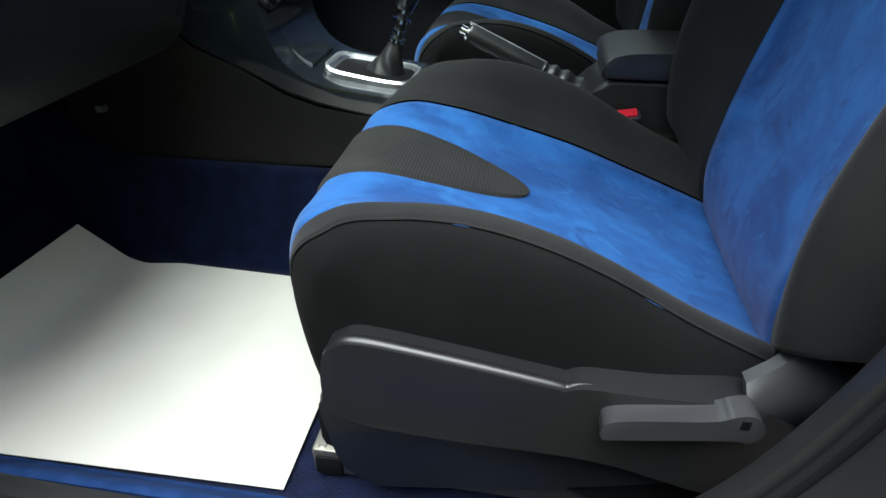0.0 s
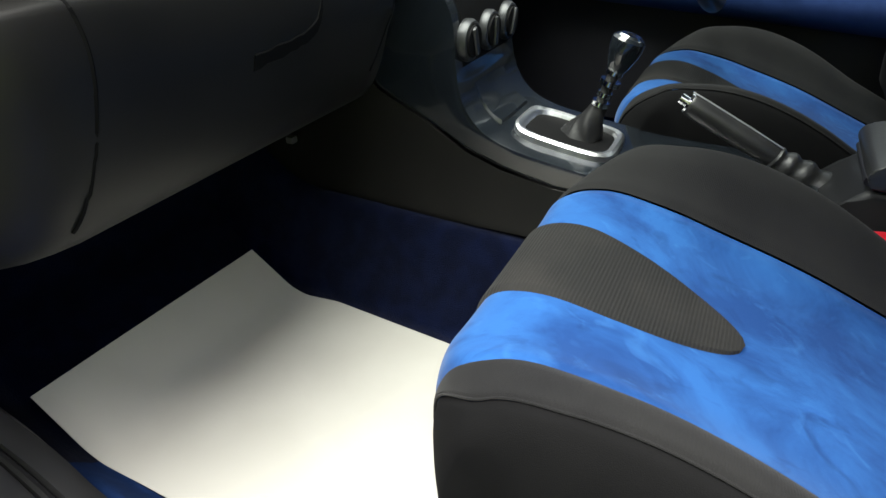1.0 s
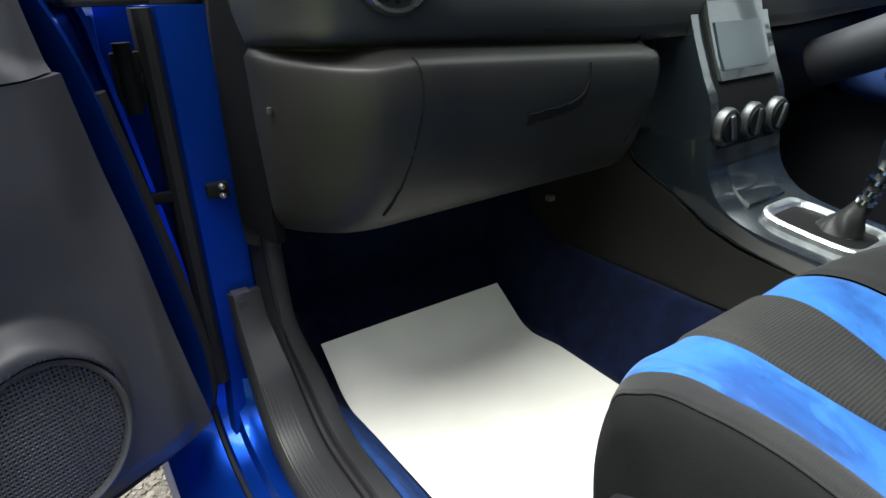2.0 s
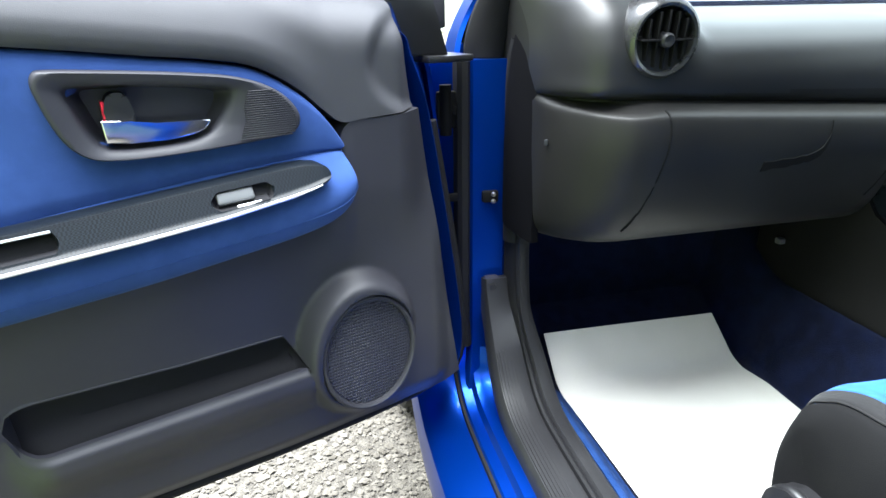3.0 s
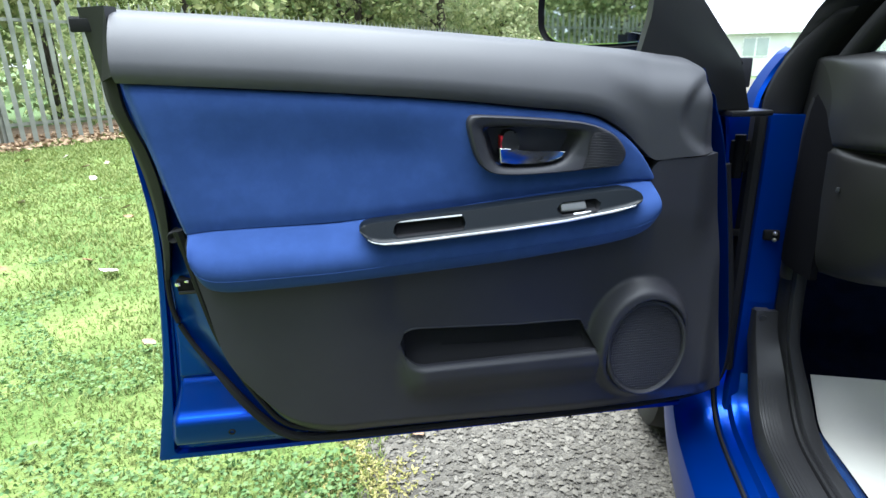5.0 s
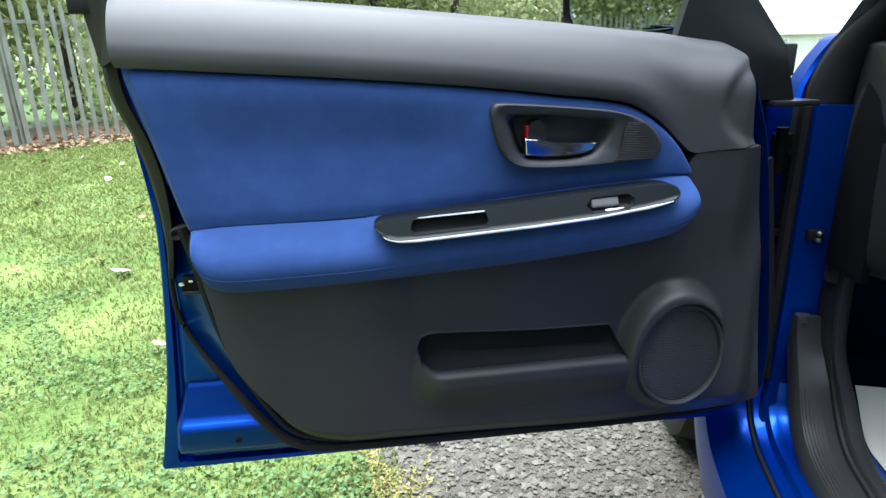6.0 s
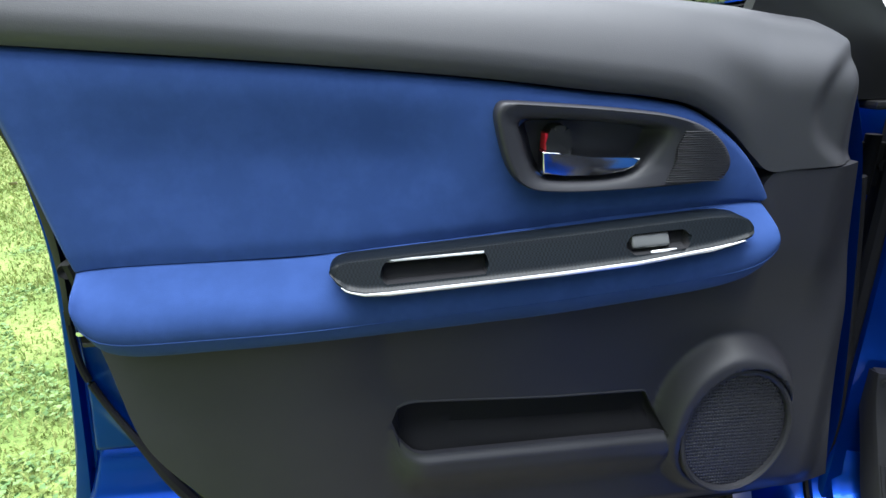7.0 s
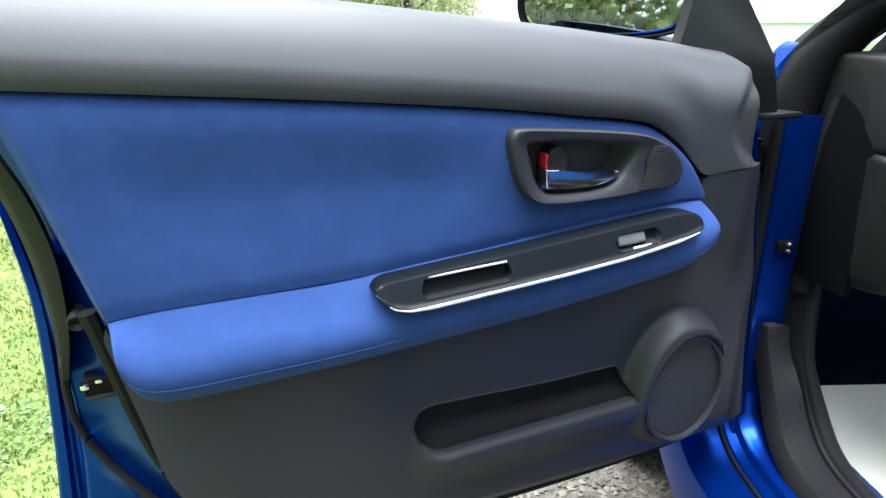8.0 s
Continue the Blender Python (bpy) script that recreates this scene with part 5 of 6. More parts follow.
for k, x in enumerate((1.020, 1.090, 1.160)):
    at = Matrix.Translation((x, 0.432, 0.754)) @ Matrix.Rotation(radians(90), 4, "X")
    dial = part("heater_dial", turned([(0, -0.004), (0.028, -0.004), (0.0285, 0.004), (0.026, 0.009), (0.023, 0.010), (0.022, 0.008), (0, 0.008)], at, 36), M_DIAL, console, "silver heater dial")
    part("dial_centre", turned([(0, 0.008), (0.022, 0.008), (0.021, 0.0125), (0, 0.013)], at, 30), M_DARK, dial)
    bm = box(-0.005, 0.005, -0.020, 0.020, 0.008, 0.0165, 0.003)
    bm.transform(at @ Matrix.Rotation(radians(20 - 20 * k), 4, "Z"))
    part("dial_grip", bm, M_DIAL, dial)


def gear_z(y):
    return float(np.interp(y, (0.20, 0.28, 0.35, 0.38), (0.607, 0.6155, 0.6265, 0.640)))


def frame_ring(w, lift):
    c, out = [], []
    for k in range(48):
        a = k * math.tau / 48
        ca, sa = math.cos(a), math.sin(a)
        x = 1.090 + (0.058 + w) * math.copysign(abs(ca) ** 0.42, ca)
        y = 0.292 + (0.073 + w) * math.copysign(abs(sa) ** 0.42, sa)
        out.append((x, y, gear_z(y) + lift))
    return out


gear = part("gear_frame", loft([frame_ring(0.003, -0.004), frame_ring(0.002, 0.005), frame_ring(-0.002, 0.008), frame_ring(-0.008, 0.007), frame_ring(-0.0105, 0.002), frame_ring(-0.012, -0.002)], caps=False), M_ALU, console, "satin silver gear surround")
part("gear_well", loft([frame_ring(-0.010, 0.0005), frame_ring(-0.012, -0.0015), frame_ring(-0.03, -0.0018)]), M_DARK, console, "dark gear well")
gear_lever = thing("gear_lever", "gear lever with black gaiter and chrome rings", "gear lever")
base, neck, top = Vector((1.100, 0.282, 0.612)), Vector((1.108, 0.258, 0.664)), Vector((1.114, 0.232, 0.760))


def gaiter_ring(f):
    c = base.lerp(neck, f)
    r = 0.019 * (1 - f) ** 1.2 + 0.0105
    return [(c.x + r * (1 + 0.10 * math.sin(5 * a + 9 * f)) * math.cos(a), c.y + r * 1.15 * (1 + 0.08 * math.sin(4 * a + 7 * f)) * math.sin(a), c.z + 0.003 * math.sin(6 * a + 15 * f) * (1 - f)) for a in (k * math.tau / 28 for k in range(28))]


part("gaiter", loft([gaiter_ring(k / 16) for k in range(17)]), M_GAITER, gear_lever, "creased black leather gaiter")
part("shaft", tube([neck, neck.lerp(top, 0.6)], 0.008, 12), M_LEATHER, gear_lever)
for f, r in ((0.02, 0.0130), (0.16, 0.0110), (0.34, 0.0150), (0.50, 0.0125)):
    part("ring", tube([neck.lerp(top, f - 0.035), neck.lerp(top, f + 0.035)], r, 20), M_CHROME, gear_lever, "chrome ring")
knob = part("knob", tube([neck.lerp(top, f) for f in (0.52, 0.58, 0.66, 0.76, 0.86, 0.96, 1.0)], lambda t: float(np.interp(t, (0, 0.17, 0.34, 0.51, 0.67, 0.84, 1), (0.013, 0.0155, 0.018, 0.0215, 0.0235, 0.0235, 0.0195))), 24), M_GLOSS, gear_lever, "black knob")
part("knob_cap", tube([neck.lerp(top, 0.985), neck.lerp(top, 1.03)], lambda t: 0.0185 - 0.004 * t, 24), M_CHROME, knob, "bright cap with a shift pattern")
way = (top - neck).normalized()
tip_at = Matrix.Translation(neck.lerp(top, 1.032)) @ way.to_track_quat("Z", "Y").to_matrix().to_4x4()
for k in range(4):
    bm = box(-0.0006, 0.0006, -0.006, 0.006, 0, 0.0006, 0) if k < 3 else box(-0.0075, 0.0075, -0.0006, 0.0006, 0, 0.0006, 0)
    bm.transform(tip_at @ Matrix.Translation((-0.006 + 0.006 * k if k < 3 else 0, 0, 0)))
    part("pattern_bar", bm, M_DARK, knob)

handbrake = thing("handbrake", "black handbrake with chrome button and gaiter", "handbrake")
hb = [(1.124, 0.142, 0.680), (1.124, 0.115, 0.668), (1.124, 0.06, 0.643), (1.124, 0.015, 0.622)]
part("grip", tube(spline(hb, 20), lambda t: float(np.interp(t, (0, 0.06, 0.2, 0.7, 1), (0.0125, 0.0155, 0.0165, 0.0165, 0.014))), 16), M_LEATHER, handbrake, "stitched black leather grip")
part("stitching", tube([Vector(p) + Vector((-0.003, -0.004, 0.0162)) for p in spline(hb, 20)], 0.0012, 5), M_SILVER, handbrake)
part("button", tube([(1.124, 0.140, 0.679), (1.124, 0.153, 0.685)], 0.0075, 16), M_CHROME, handbrake, "chrome release button")
part("collar", tube([(1.124, 0.134, 0.6765), (1.124, 0.143, 0.6805)], 0.0145, 18), M_CHROME, handbrake)
part("gaiter", tube(spline([(1.124, 0.02, 0.624), (1.124, -0.01, 0.608), (1.124, -0.05, 0.585)], 26), lambda t: 0.0145 + 0.013 * t + 0.0022 * math.sin(t * 24), 18), M_LEATHER, handbrake, "wrinkled leather gaiter")

arm_box = thing("armrest_box", "black armrest box behind the handbrake", "armrest")
part("box", solid_x([(-0.02, 0.575), (-0.035, 0.595), (-0.060, 0.622), (-0.082, 0.644), (-0.45, 0.648), (-0.45, 0.50), (-0.02, 0.50)], 1.022, 2 * CX - 1.022, 0.010), M_GREY, arm_box, "grey plastic storage box")
part("lid", solid_x([(p.x, p.y) for p in spline([(-0.078, 0.646), (-0.070, 0.660), (-0.082, 0.676), (-0.14, 0.685), (-0.35, 0.686), (-0.45, 0.680), (-0.46, 0.646)], 40)], 1.014, 2 * CX - 1.014, 0.014), M_LEATHER, arm_box, "padded black leather lid")
part("hinge_pin", tube([(1.03, -0.076, 0.650), (1.15, -0.076, 0.650)], 0.006, 10), M_TRIM, arm_box)

buckle = thing("seat_belt_buckle", "seat belt buckle with a red release button", "belt buckle")
turn = Matrix.Translation((0.992, -0.104, 0.598)) @ Matrix.Rotation(radians(-10), 4, "X") @ Matrix.Rotation(radians(-8), 4, "Y") @ Matrix.Diagonal((0.85, 0.80, 0.6, 1))
for name, dims, mat, lab in (("body", (-0.016, 0.016, -0.034, 0.030, -0.020, 0.006, 0.006), M_TRIM, "black buckle body"), ("button", (-0.012, 0.012, -0.028, 0.030, 0.003, 0.013, 0.004), M_RED, "red button")):
    bm = box(*dims, 3)
    bm.transform(turn)
    part(name, bm, mat, buckle, lab)
part("stalk", loft([[(0.992, -0.15, 0.45), (1.012, -0.15, 0.45), (1.012, -0.18, 0.45), (0.992, -0.18, 0.45)], [(0.988, -0.115, 0.590), (1.004, -0.115, 0.590), (1.004, -0.145, 0.585), (0.988, -0.145, 0.585)]]), M_RUBBER, buckle)

# ---- paper floor mat ----
mat_thing = thing("paper_floor_mat", "white paper floor mat curling up at its far end", "floor mat")


def mat_at(u, v):
    run, bend, radius, steep = 0.525 * v, 0.393, 0.055, radians(56)
    if run < bend:
        y, z = 0.262 + run, 0.0
    elif run < bend + radius * steep:
        a = (run - bend) / radius
        y, z = 0.262 + bend + radius * math.sin(a), radius * (1 - math.cos(a))
    else:
        rest = run - bend - radius * steep
        y, z = 0.262 + bend + radius * math.sin(steep) + rest * math.cos(steep), radius * (1 - math.cos(steep)) + rest * math.sin(steep)
    left = float(np.interp(run, (0, 0.34, 0.42, 0.525), (0.496, 0.489, 0.486, 0.478)))
    right = float(np.interp(run, (0, 0.34, 0.42, 0.525), (0.872, 0.886, 0.874, 0.846)))
    x = left + (right - left) * u
    return x, y - 0.008 * u * (run > 0) * ramp(run, 0.3, 0.5), 0.3335 + z + 0.0012 * math.sin(9 * x + 4 * y)


bm, rows = grid(mat_at, 40, 70)
skirt(bm, rows, lambda co: (co.x, co.y, co.z - 0.0012))
part("sheet", bm, M_PAPER, mat_thing)

# ---- driver's side ----
wheel = thing("steering_wheel", "black leather steering wheel with silver spokes", "steering wheel")
turn = Matrix.Translation((2 * CX - 0.745, 0.23, 0.925)) @ Matrix.Rotation(radians(66), 4, "X")
part("rim", loft([[turn @ Matrix.Rotation(k * math.tau / 48, 4, "Z") @ Vector((0.182 + 0.015 * math.cos(j * math.tau / 12), 0, 0.015 * math.sin(j * math.tau / 12))) for j in range(12)] for k in range(49)], caps=False), M_LEATHER, wheel, "leather rim")
part("hub", turned([(0, -0.05), (0.05, -0.05), (0.065, -0.01), (0.06, 0.012), (0.03, 0.022), (0, 0.022)], turn, 28), M_TRIM, wheel)
for a in (0, 180, 270):
    bm = box(0.055, 0.176, -0.017, 0.017, -0.012, 0.006, 0.004)
    bm.transform(turn @ Matrix.Rotation(radians(a), 4, "Z"))
    part("spoke", bm, M_SILVER, wheel, "silver spoke")
part("column", tube([turn @ Vector((0, 0, -0.05)), turn @ Vector((0, 0, -0.30))], 0.045, 16), M_TRIM, wheel)
bm = tube([turn @ Vector((-0.05, 0.0, -0.09)), turn @ Vector((-0.20, 0.01, -0.08))], 0.007, 8)
part("stalk", bm, M_TRIM, wheel)

XR = 2 * CX - 0.40
driver_door = thing("driver_door", "closed driver's door with blue cloth trim", "car door")
part("skin", box(XR + 0.03, XR + 0.16, -0.33, 0.75, 0.30, 0.96, 0.02), M_PAINT, driver_door, "blue painted door skin")
part("lower_panel", solid_x([(-0.30, 0.40), (0.70, 0.40), (0.70, 0.70), (-0.30, 0.70)], XR, XR + 0.04, 0.004), M_TRIM, driver_door, "black lower panel")
part("cloth_panel", box(XR + 0.004, XR + 0.04, -0.30, 0.62, 0.72, 0.93, 0.01), M_DOORBLUE, driver_door, "blue cloth insert")
part("upper_rail", box(XR - 0.02, XR + 0.06, -0.32, 0.72, 0.92, 1.0, 0.02, 4), M_RAIL, driver_door, "black top rail")
def arm_ring(y):
    """Cross-section of the padded armrest; it rounds off towards its front end."""
    end = max(1 - max((y - 0.44) / 0.16, 0) ** 2.4, 0.0) ** 0.5
    zc = 0.700 + 0.040 * (y + 0.3)
    return [(XR + 0.02 - (0.02 + 0.068 * end) * max(math.cos(a), 0) ** 0.6, y, zc + (0.012 + 0.032 * end) * math.sin(a)) for a in np.linspace(-math.pi / 2, math.pi / 2, 17)]


part("armrest", loft([arm_ring(y) for y in np.linspace(-0.28, 0.597, 60)]), M_DOORBLUE, driver_door, "padded blue armrest")
plate = part("switch_plate", loft([[(XR - o, y, 0.734 + 0.06 * (y + 0.3) / 0.9 * 0.6 + dz) for o, dz in ((0.0, 0.0), (0.062, -0.008), (0.060, 0.0), (0.0, 0.014))] for y in (0.02, 0.05, 0.45, 0.48)]), M_CARBON, driver_door, "carbon-look switch plate")
part("bright_edge", tube([(XR - 0.063, y, 0.727 + 0.06 * (y + 0.3) / 0.9 * 0.6) for y in (0.02, 0.25, 0.48)], 0.003, 6), M_CHROME, plate)
for k in range(4):
    y = 0.30 + 0.045 * k
    part("window_switch", box(XR - 0.052, XR - 0.028, y - 0.012, y + 0.012, 0.738 + 0.04 * (y + 0.3), 0.758 + 0.04 * (y + 0.3), 0.003), M_GLOSS, plate)
part("pull_cup", box(XR - 0.05, XR - 0.01, 0.08, 0.24, 0.735, 0.7585, 0.004), M_DARK, plate)

# ---- body shell that closes the cabin ----
rear_wall = shell_part("rear_bulkhead", box(0.38, 2 * CX - 0.38, -1.36, -1.30, 0.28, 1.02, 0.01), M_KNIT, "black rear seat back wall", "wall")
roof = shell_part("roof_skin", loft([[(0.56, y, 1.395 - 0.5 * max(-y - 0.75, 0) ** 1.5), (0.75, y, 1.43 - 0.5 * max(-y - 0.75, 0) ** 1.5), (2 * CX - 0.75, y, 1.43 - 0.5 * max(-y - 0.75, 0) ** 1.5), (2 * CX - 0.56, y, 1.395 - 0.5 * max(-y - 0.75, 0) ** 1.5), (2 * CX - 0.56, y, 1.375 - 0.5 * max(-y - 0.75, 0) ** 1.5), (0.56, y, 1.375 - 0.5 * max(-y - 0.75, 0) ** 1.5)] for y in (0.20, -0.2, -0.6, -0.9, -1.2)]), M_PAINT, "blue painted roof", "roof")
ceiling = shell_part("ceiling", box(0.555, 2 * CX - 0.555, -1.05, 0.19, 1.350, 1.372, 0.008), M_HEADLINER, "grey fabric headliner", "headliner")
for sx in (-1, 1):
    fx = lambda x: CX + sx * (CX - x)
    shell_part("roof_rail", tube([(fx(0.555), 0.21, 1.380), (fx(0.548), -0.3, 1.385), (fx(0.56), -0.9, 1.33), (fx(0.60), -1.35, 1.02)], 0.032, 10), M_PAINT, "blue painted roof rail", "roof rail")
    shell_part("centre_pillar", loft([[(fx(0.33 + 0.20 * f ** 1.5), -0.30 - 0.03 * f, 0.85 + 0.53 * f), (fx(0.33 + 0.20 * f ** 1.5), -0.40 - 0.03 * f, 0.85 + 0.53 * f), (fx(0.39 + 0.19 * f ** 1.5), -0.40 - 0.03 * f, 0.85 + 0.53 * f), (fx(0.39 + 0.19 * f ** 1.5), -0.30 - 0.03 * f, 0.85 + 0.53 * f)] for f in (0, 0.25, 0.5, 0.75, 1)]), M_TRIM, "black centre pillar trim", "pillar")
    shell_part("rear_door", box(min(fx(0.225), fx(0.40)), max(fx(0.225), fx(0.40)), -1.36, -0.345, 0.30, 0.96, 0.02), M_PAINT, "blue closed rear door", "car door")
part_pil = copy_thing(front_pillar, Matrix.Translation((0, 0, 0)))
part_pil.name = "front_pillar_right"
part_pil.scale = (-1, 1, 1)
part_pil.location = (2 * CX, 0, 0)
pane = shell_part("windscreen", loft([[(0.40 + 0.02, 0.90, 1.00), (2 * CX - 0.42, 0.90, 1.00), (2 * CX - 0.42, 0.905, 1.004), (0.42, 0.905, 1.004)], [(0.585, 0.19, 1.385), (2 * CX - 0.585, 0.19, 1.385), (2 * CX - 0.585, 0.195, 1.389), (0.585, 0.195, 1.389)]]), M_GLASS, "clear windscreen", "windscreen")
for name, mat, quad in (("driver_window", M_TINT, ((2 * CX - 0.33, 0.70, 0.985), (2 * CX - 0.33, -0.33, 0.985), (2 * CX - 0.545, -0.33, 1.37), (2 * CX - 0.545, 0.20, 1.37))),
                        ("rear_window_right", M_PRIVACY, ((2 * CX - 0.33, -0.40, 0.955), (2 * CX - 0.33, -1.36, 0.955), (2 * CX - 0.58, -1.30, 1.05), (2 * CX - 0.55, -0.42, 1.37))),
                        ("rear_window_left", M_PRIVACY, ((0.33, -0.40, 0.955), (0.33, -1.36, 0.955), (0.58, -1.30, 1.05), (0.55, -0.42, 1.37))),
                        ("rear_screen", M_PRIVACY, ((0.42, -1.42, 0.995), (2 * CX - 0.42, -1.42, 0.995), (2 * CX - 0.58, -1.0, 1.345), (0.58, -1.0, 1.345)))):
    q = [Vector(p) for p in quad]
    off = (q[1] - q[0]).cross(q[3] - q[0]).normalized() * 0.004
    shell_part(name, loft([q, [p + off for p in q]]), mat, "dark tinted car window", "car window")
wiper = thing("windscreen_wiper", "black wiper arm resting on the windscreen", "wiper")
part("blade", tube([(0.56, 0.925, 1.000), (0.75, 0.93, 1.008), (1.00, 0.93, 1.012)], 0.006, 8), M_RUBBER, wiper)
part("pivot", turned([(0, 0), (0.014, 0), (0.014, 0.03), (0, 0.034)], Matrix.Translation((0.56, 0.93, 0.985)), 14), M_TRIM, wiper)
wing_out = [(0.76, 0.34), (0.86, 0.34), (0.90, 0.45), (0.98, 0.57), (1.10, 0.64), (1.25, 0.66), (1.40, 0.62), (1.50, 0.52), (1.56, 0.40), (1.56, 0.34), (1.78, 0.36), (1.82, 0.60), (1.75, 0.76), (1.30, 0.88), (0.86, 0.93), (0.76, 0.93)]
for x0, x1 in ((0.222, 0.27), (2 * CX - 0.27, 2 * CX - 0.222)):
    shell_part("front_wing", solid_x(wing_out, x0, x1, 0.008), M_PAINT, "glossy blue front wing", "wing panel")
shell_part("bonnet", loft([[(0.27, y, z), (0.40, y, z + 0.03), (2 * CX - 0.40, y, z + 0.03), (2 * CX - 0.27, y, z), (2 * CX - 0.27, y, z - 0.03), (0.27, y, z - 0.03)] for y, z in ((0.94, 0.93), (1.30, 0.87), (1.65, 0.78), (1.80, 0.70))]), M_PAINT, "blue bonnet", "bonnet")
shell_part("front_bumper", box(0.25, 2 * CX - 0.25, 1.76, 1.90, 0.25, 0.70, 0.04, 4), M_PAINT, "blue front bumper", "bumper")
shell_part("rear_body", box(0.26, 2 * CX - 0.26, -2.4, -1.37, 0.30, 1.0, 0.06, 4), M_PAINT, "blue rear body", "bodywork")
shell_part("underbody", box(0.30, 2 * CX - 0.30, -2.3, 1.8, 0.20, 0.268, 0.01), M_DARK, "dark underbody", "underbody")
for wx, wy in ((0.33, 1.24), (2 * CX - 0.33, 1.24), (0.33, -1.5), (2 * CX - 0.33, -1.5)):
    at = Matrix.Translation((wx, wy, 0.312)) @ Matrix.Rotation(radians(90 if wx > CX else -90), 4, "Y")
    road_wheel = thing("road_wheel", "black tyre on a dark alloy rim", "wheel", "road wheels")
    part("tyre", turned([(0.215, -0.10), (0.28, -0.105), (0.306, -0.09), (0.312, -0.05), (0.312, 0.05), (0.306, 0.09), (0.28, 0.105), (0.215, 0.10)], at, 40), M_TYRE, road_wheel)
    part("rim", turned([(0, 0.06), (0.19, 0.075), (0.215, 0.098), (0.218, 0.10), (0.218, -0.09), (0, -0.09)], at, 30), M_SILVER, road_wheel)

# ---- surroundings ----
F0, FDIR = Vector((-7.68, 6.48, 0)), Vector((0.34, 0.94, 0)).normalized()
fence = thing("palisade_fence", "tall galvanised steel palisade fence beside the lawn", "fence")
bm = bmesh.new()
prof = [(-0.034, 0.0), (-0.028, 0.010), (-0.012, 0.003), (0.0, 0.012), (0.012, 0.003), (0.028, 0.010), (0.034, 0.0), (0.0, -0.002)]
tops = [1.88, 1.94, 1.97, 2.03, 1.97, 1.94, 1.88, 1.97]
low_ring, high_ring = [bm.verts.new((a, b, 0.03)) for a, b in prof], [bm.verts.new((a, b, t)) for (a, b), t in zip(prof, tops)]
for i in range(8):
    bm.faces.new((low_ring[i], low_ring[(i + 1) % 8], high_ring[(i + 1) % 8], high_ring[i]))
bm.faces.new(high_ring)
pale_mesh = finish(bm, "pale")
pale_mesh.materials.append(M_FENCE)
turn_z = math.atan2(FDIR.y, FDIR.x)
for k in range(-136, 88):
    ob = new("pale", pale_mesh)
    ob.parent = fence
    ob.matrix_local = Matrix.Translation(F0 + FDIR * (0.162 * k) + Vector((0, 0, 0.015 * math.sin(k * 7.3)))) @ Matrix.Rotation(turn_z + 0.03 * math.sin(k * 3.7), 4, "Z") @ Matrix.Rotation(0.012 * math.sin(k * 5.1), 4, "Y")
side_way = Vector((-FDIR.y, FDIR.x, 0))
for z in (0.29, 1.70):
    a, b = F0 + FDIR * -22 + side_way * 0.03, F0 + FDIR * 14 + side_way * 0.03
    part("rail", loft([[(p.x + side_way.x * w, p.y + side_way.y * w, z + dz) for w, dz in ((0, -0.022), (0.04, -0.022), (0.04, -0.014), (0.006, -0.014), (0.006, 0.022), (0, 0.022))] for p in (a, b)]), M_FENCE, fence, "angle iron rail")
for k in range(-8, 6):
    p = F0 + FDIR * (2.75 * k + 0.1) + side_way * 0.06
    part("post", box(p.x - 0.04, p.x + 0.04, p.y - 0.04, p.y + 0.04, 0.0, 1.85, 0.004), M_FENCE, fence)

# strip of dead leaves and soil along the fence foot
bm, rows = grid(lambda u, v: tuple(F0 + FDIR * (-22 + 36 * v) + side_way * (-0.75 + 3.4 * u + 0.15 * math.sin(23 * v)) + Vector((0, 0, 0.02 + 0.02 * noise.noise((u * 9, v * 90, 0))))), 24, 200)
litter_strip = tagged(part("leaf_litter", bm, M_SOIL), "brown dead leaves and soil under the fence", "leaf litter", kind="structure")


def quads_object(name, centres, sizes, mat, label, category, flat=0.0, seed=1, aspect=1.6):
    """Many small leaf-like quads, bent along their middle, in one mesh."""
    rng = np.random.default_rng(seed)
    n = len(centres)
    ax = rng.normal(size=(n, 3))
    ax[:, 2] *= 1 - flat
    ax /= np.linalg.norm(ax, axis=1)[:, None]
    up = rng.normal(size=(n, 3))
    up[:, 2] *= 1 - flat
    up -= ax * (up * ax).sum(1)[:, None]
    up /= np.linalg.norm(up, axis=1)[:, None]
    nrm = np.cross(ax, up)
    s = sizes[:, None]
    v = np.stack([centres - ax * s * aspect / 2, centres + up * s / 2 + nrm * s * 0.12, centres + ax * s * aspect / 2, centres - up * s / 2 + nrm * s * 0.12], 1).reshape(-1, 3)
    me = bpy.data.meshes.new(name)
    faces = np.arange(4 * n).reshape(-1, 4)
    me.from_pydata(v.tolist(), [], faces.tolist())
    me.materials.append(mat)
    return tagged(new(name, me), label, category, kind="stuff")


rng = np.random.default_rng(5)
n = 9000
run, over = rng.uniform(-8, 12, n), rng.uniform(-0.85, 0.9, n)
c = np.stack([F0.x + FDIR.x * run + side_way.x * over, F0.y + FDIR.y * run + side_way.y * over, rng.uniform(0.02, 0.06, n)], 1)
quads_object("dead_leaves", c, rng.uniform(0.03, 0.075, n), M_DEAD, "brown dead leaves lying along the fence", "dead leaves", flat=0.6, seed=3, aspect=1.4)
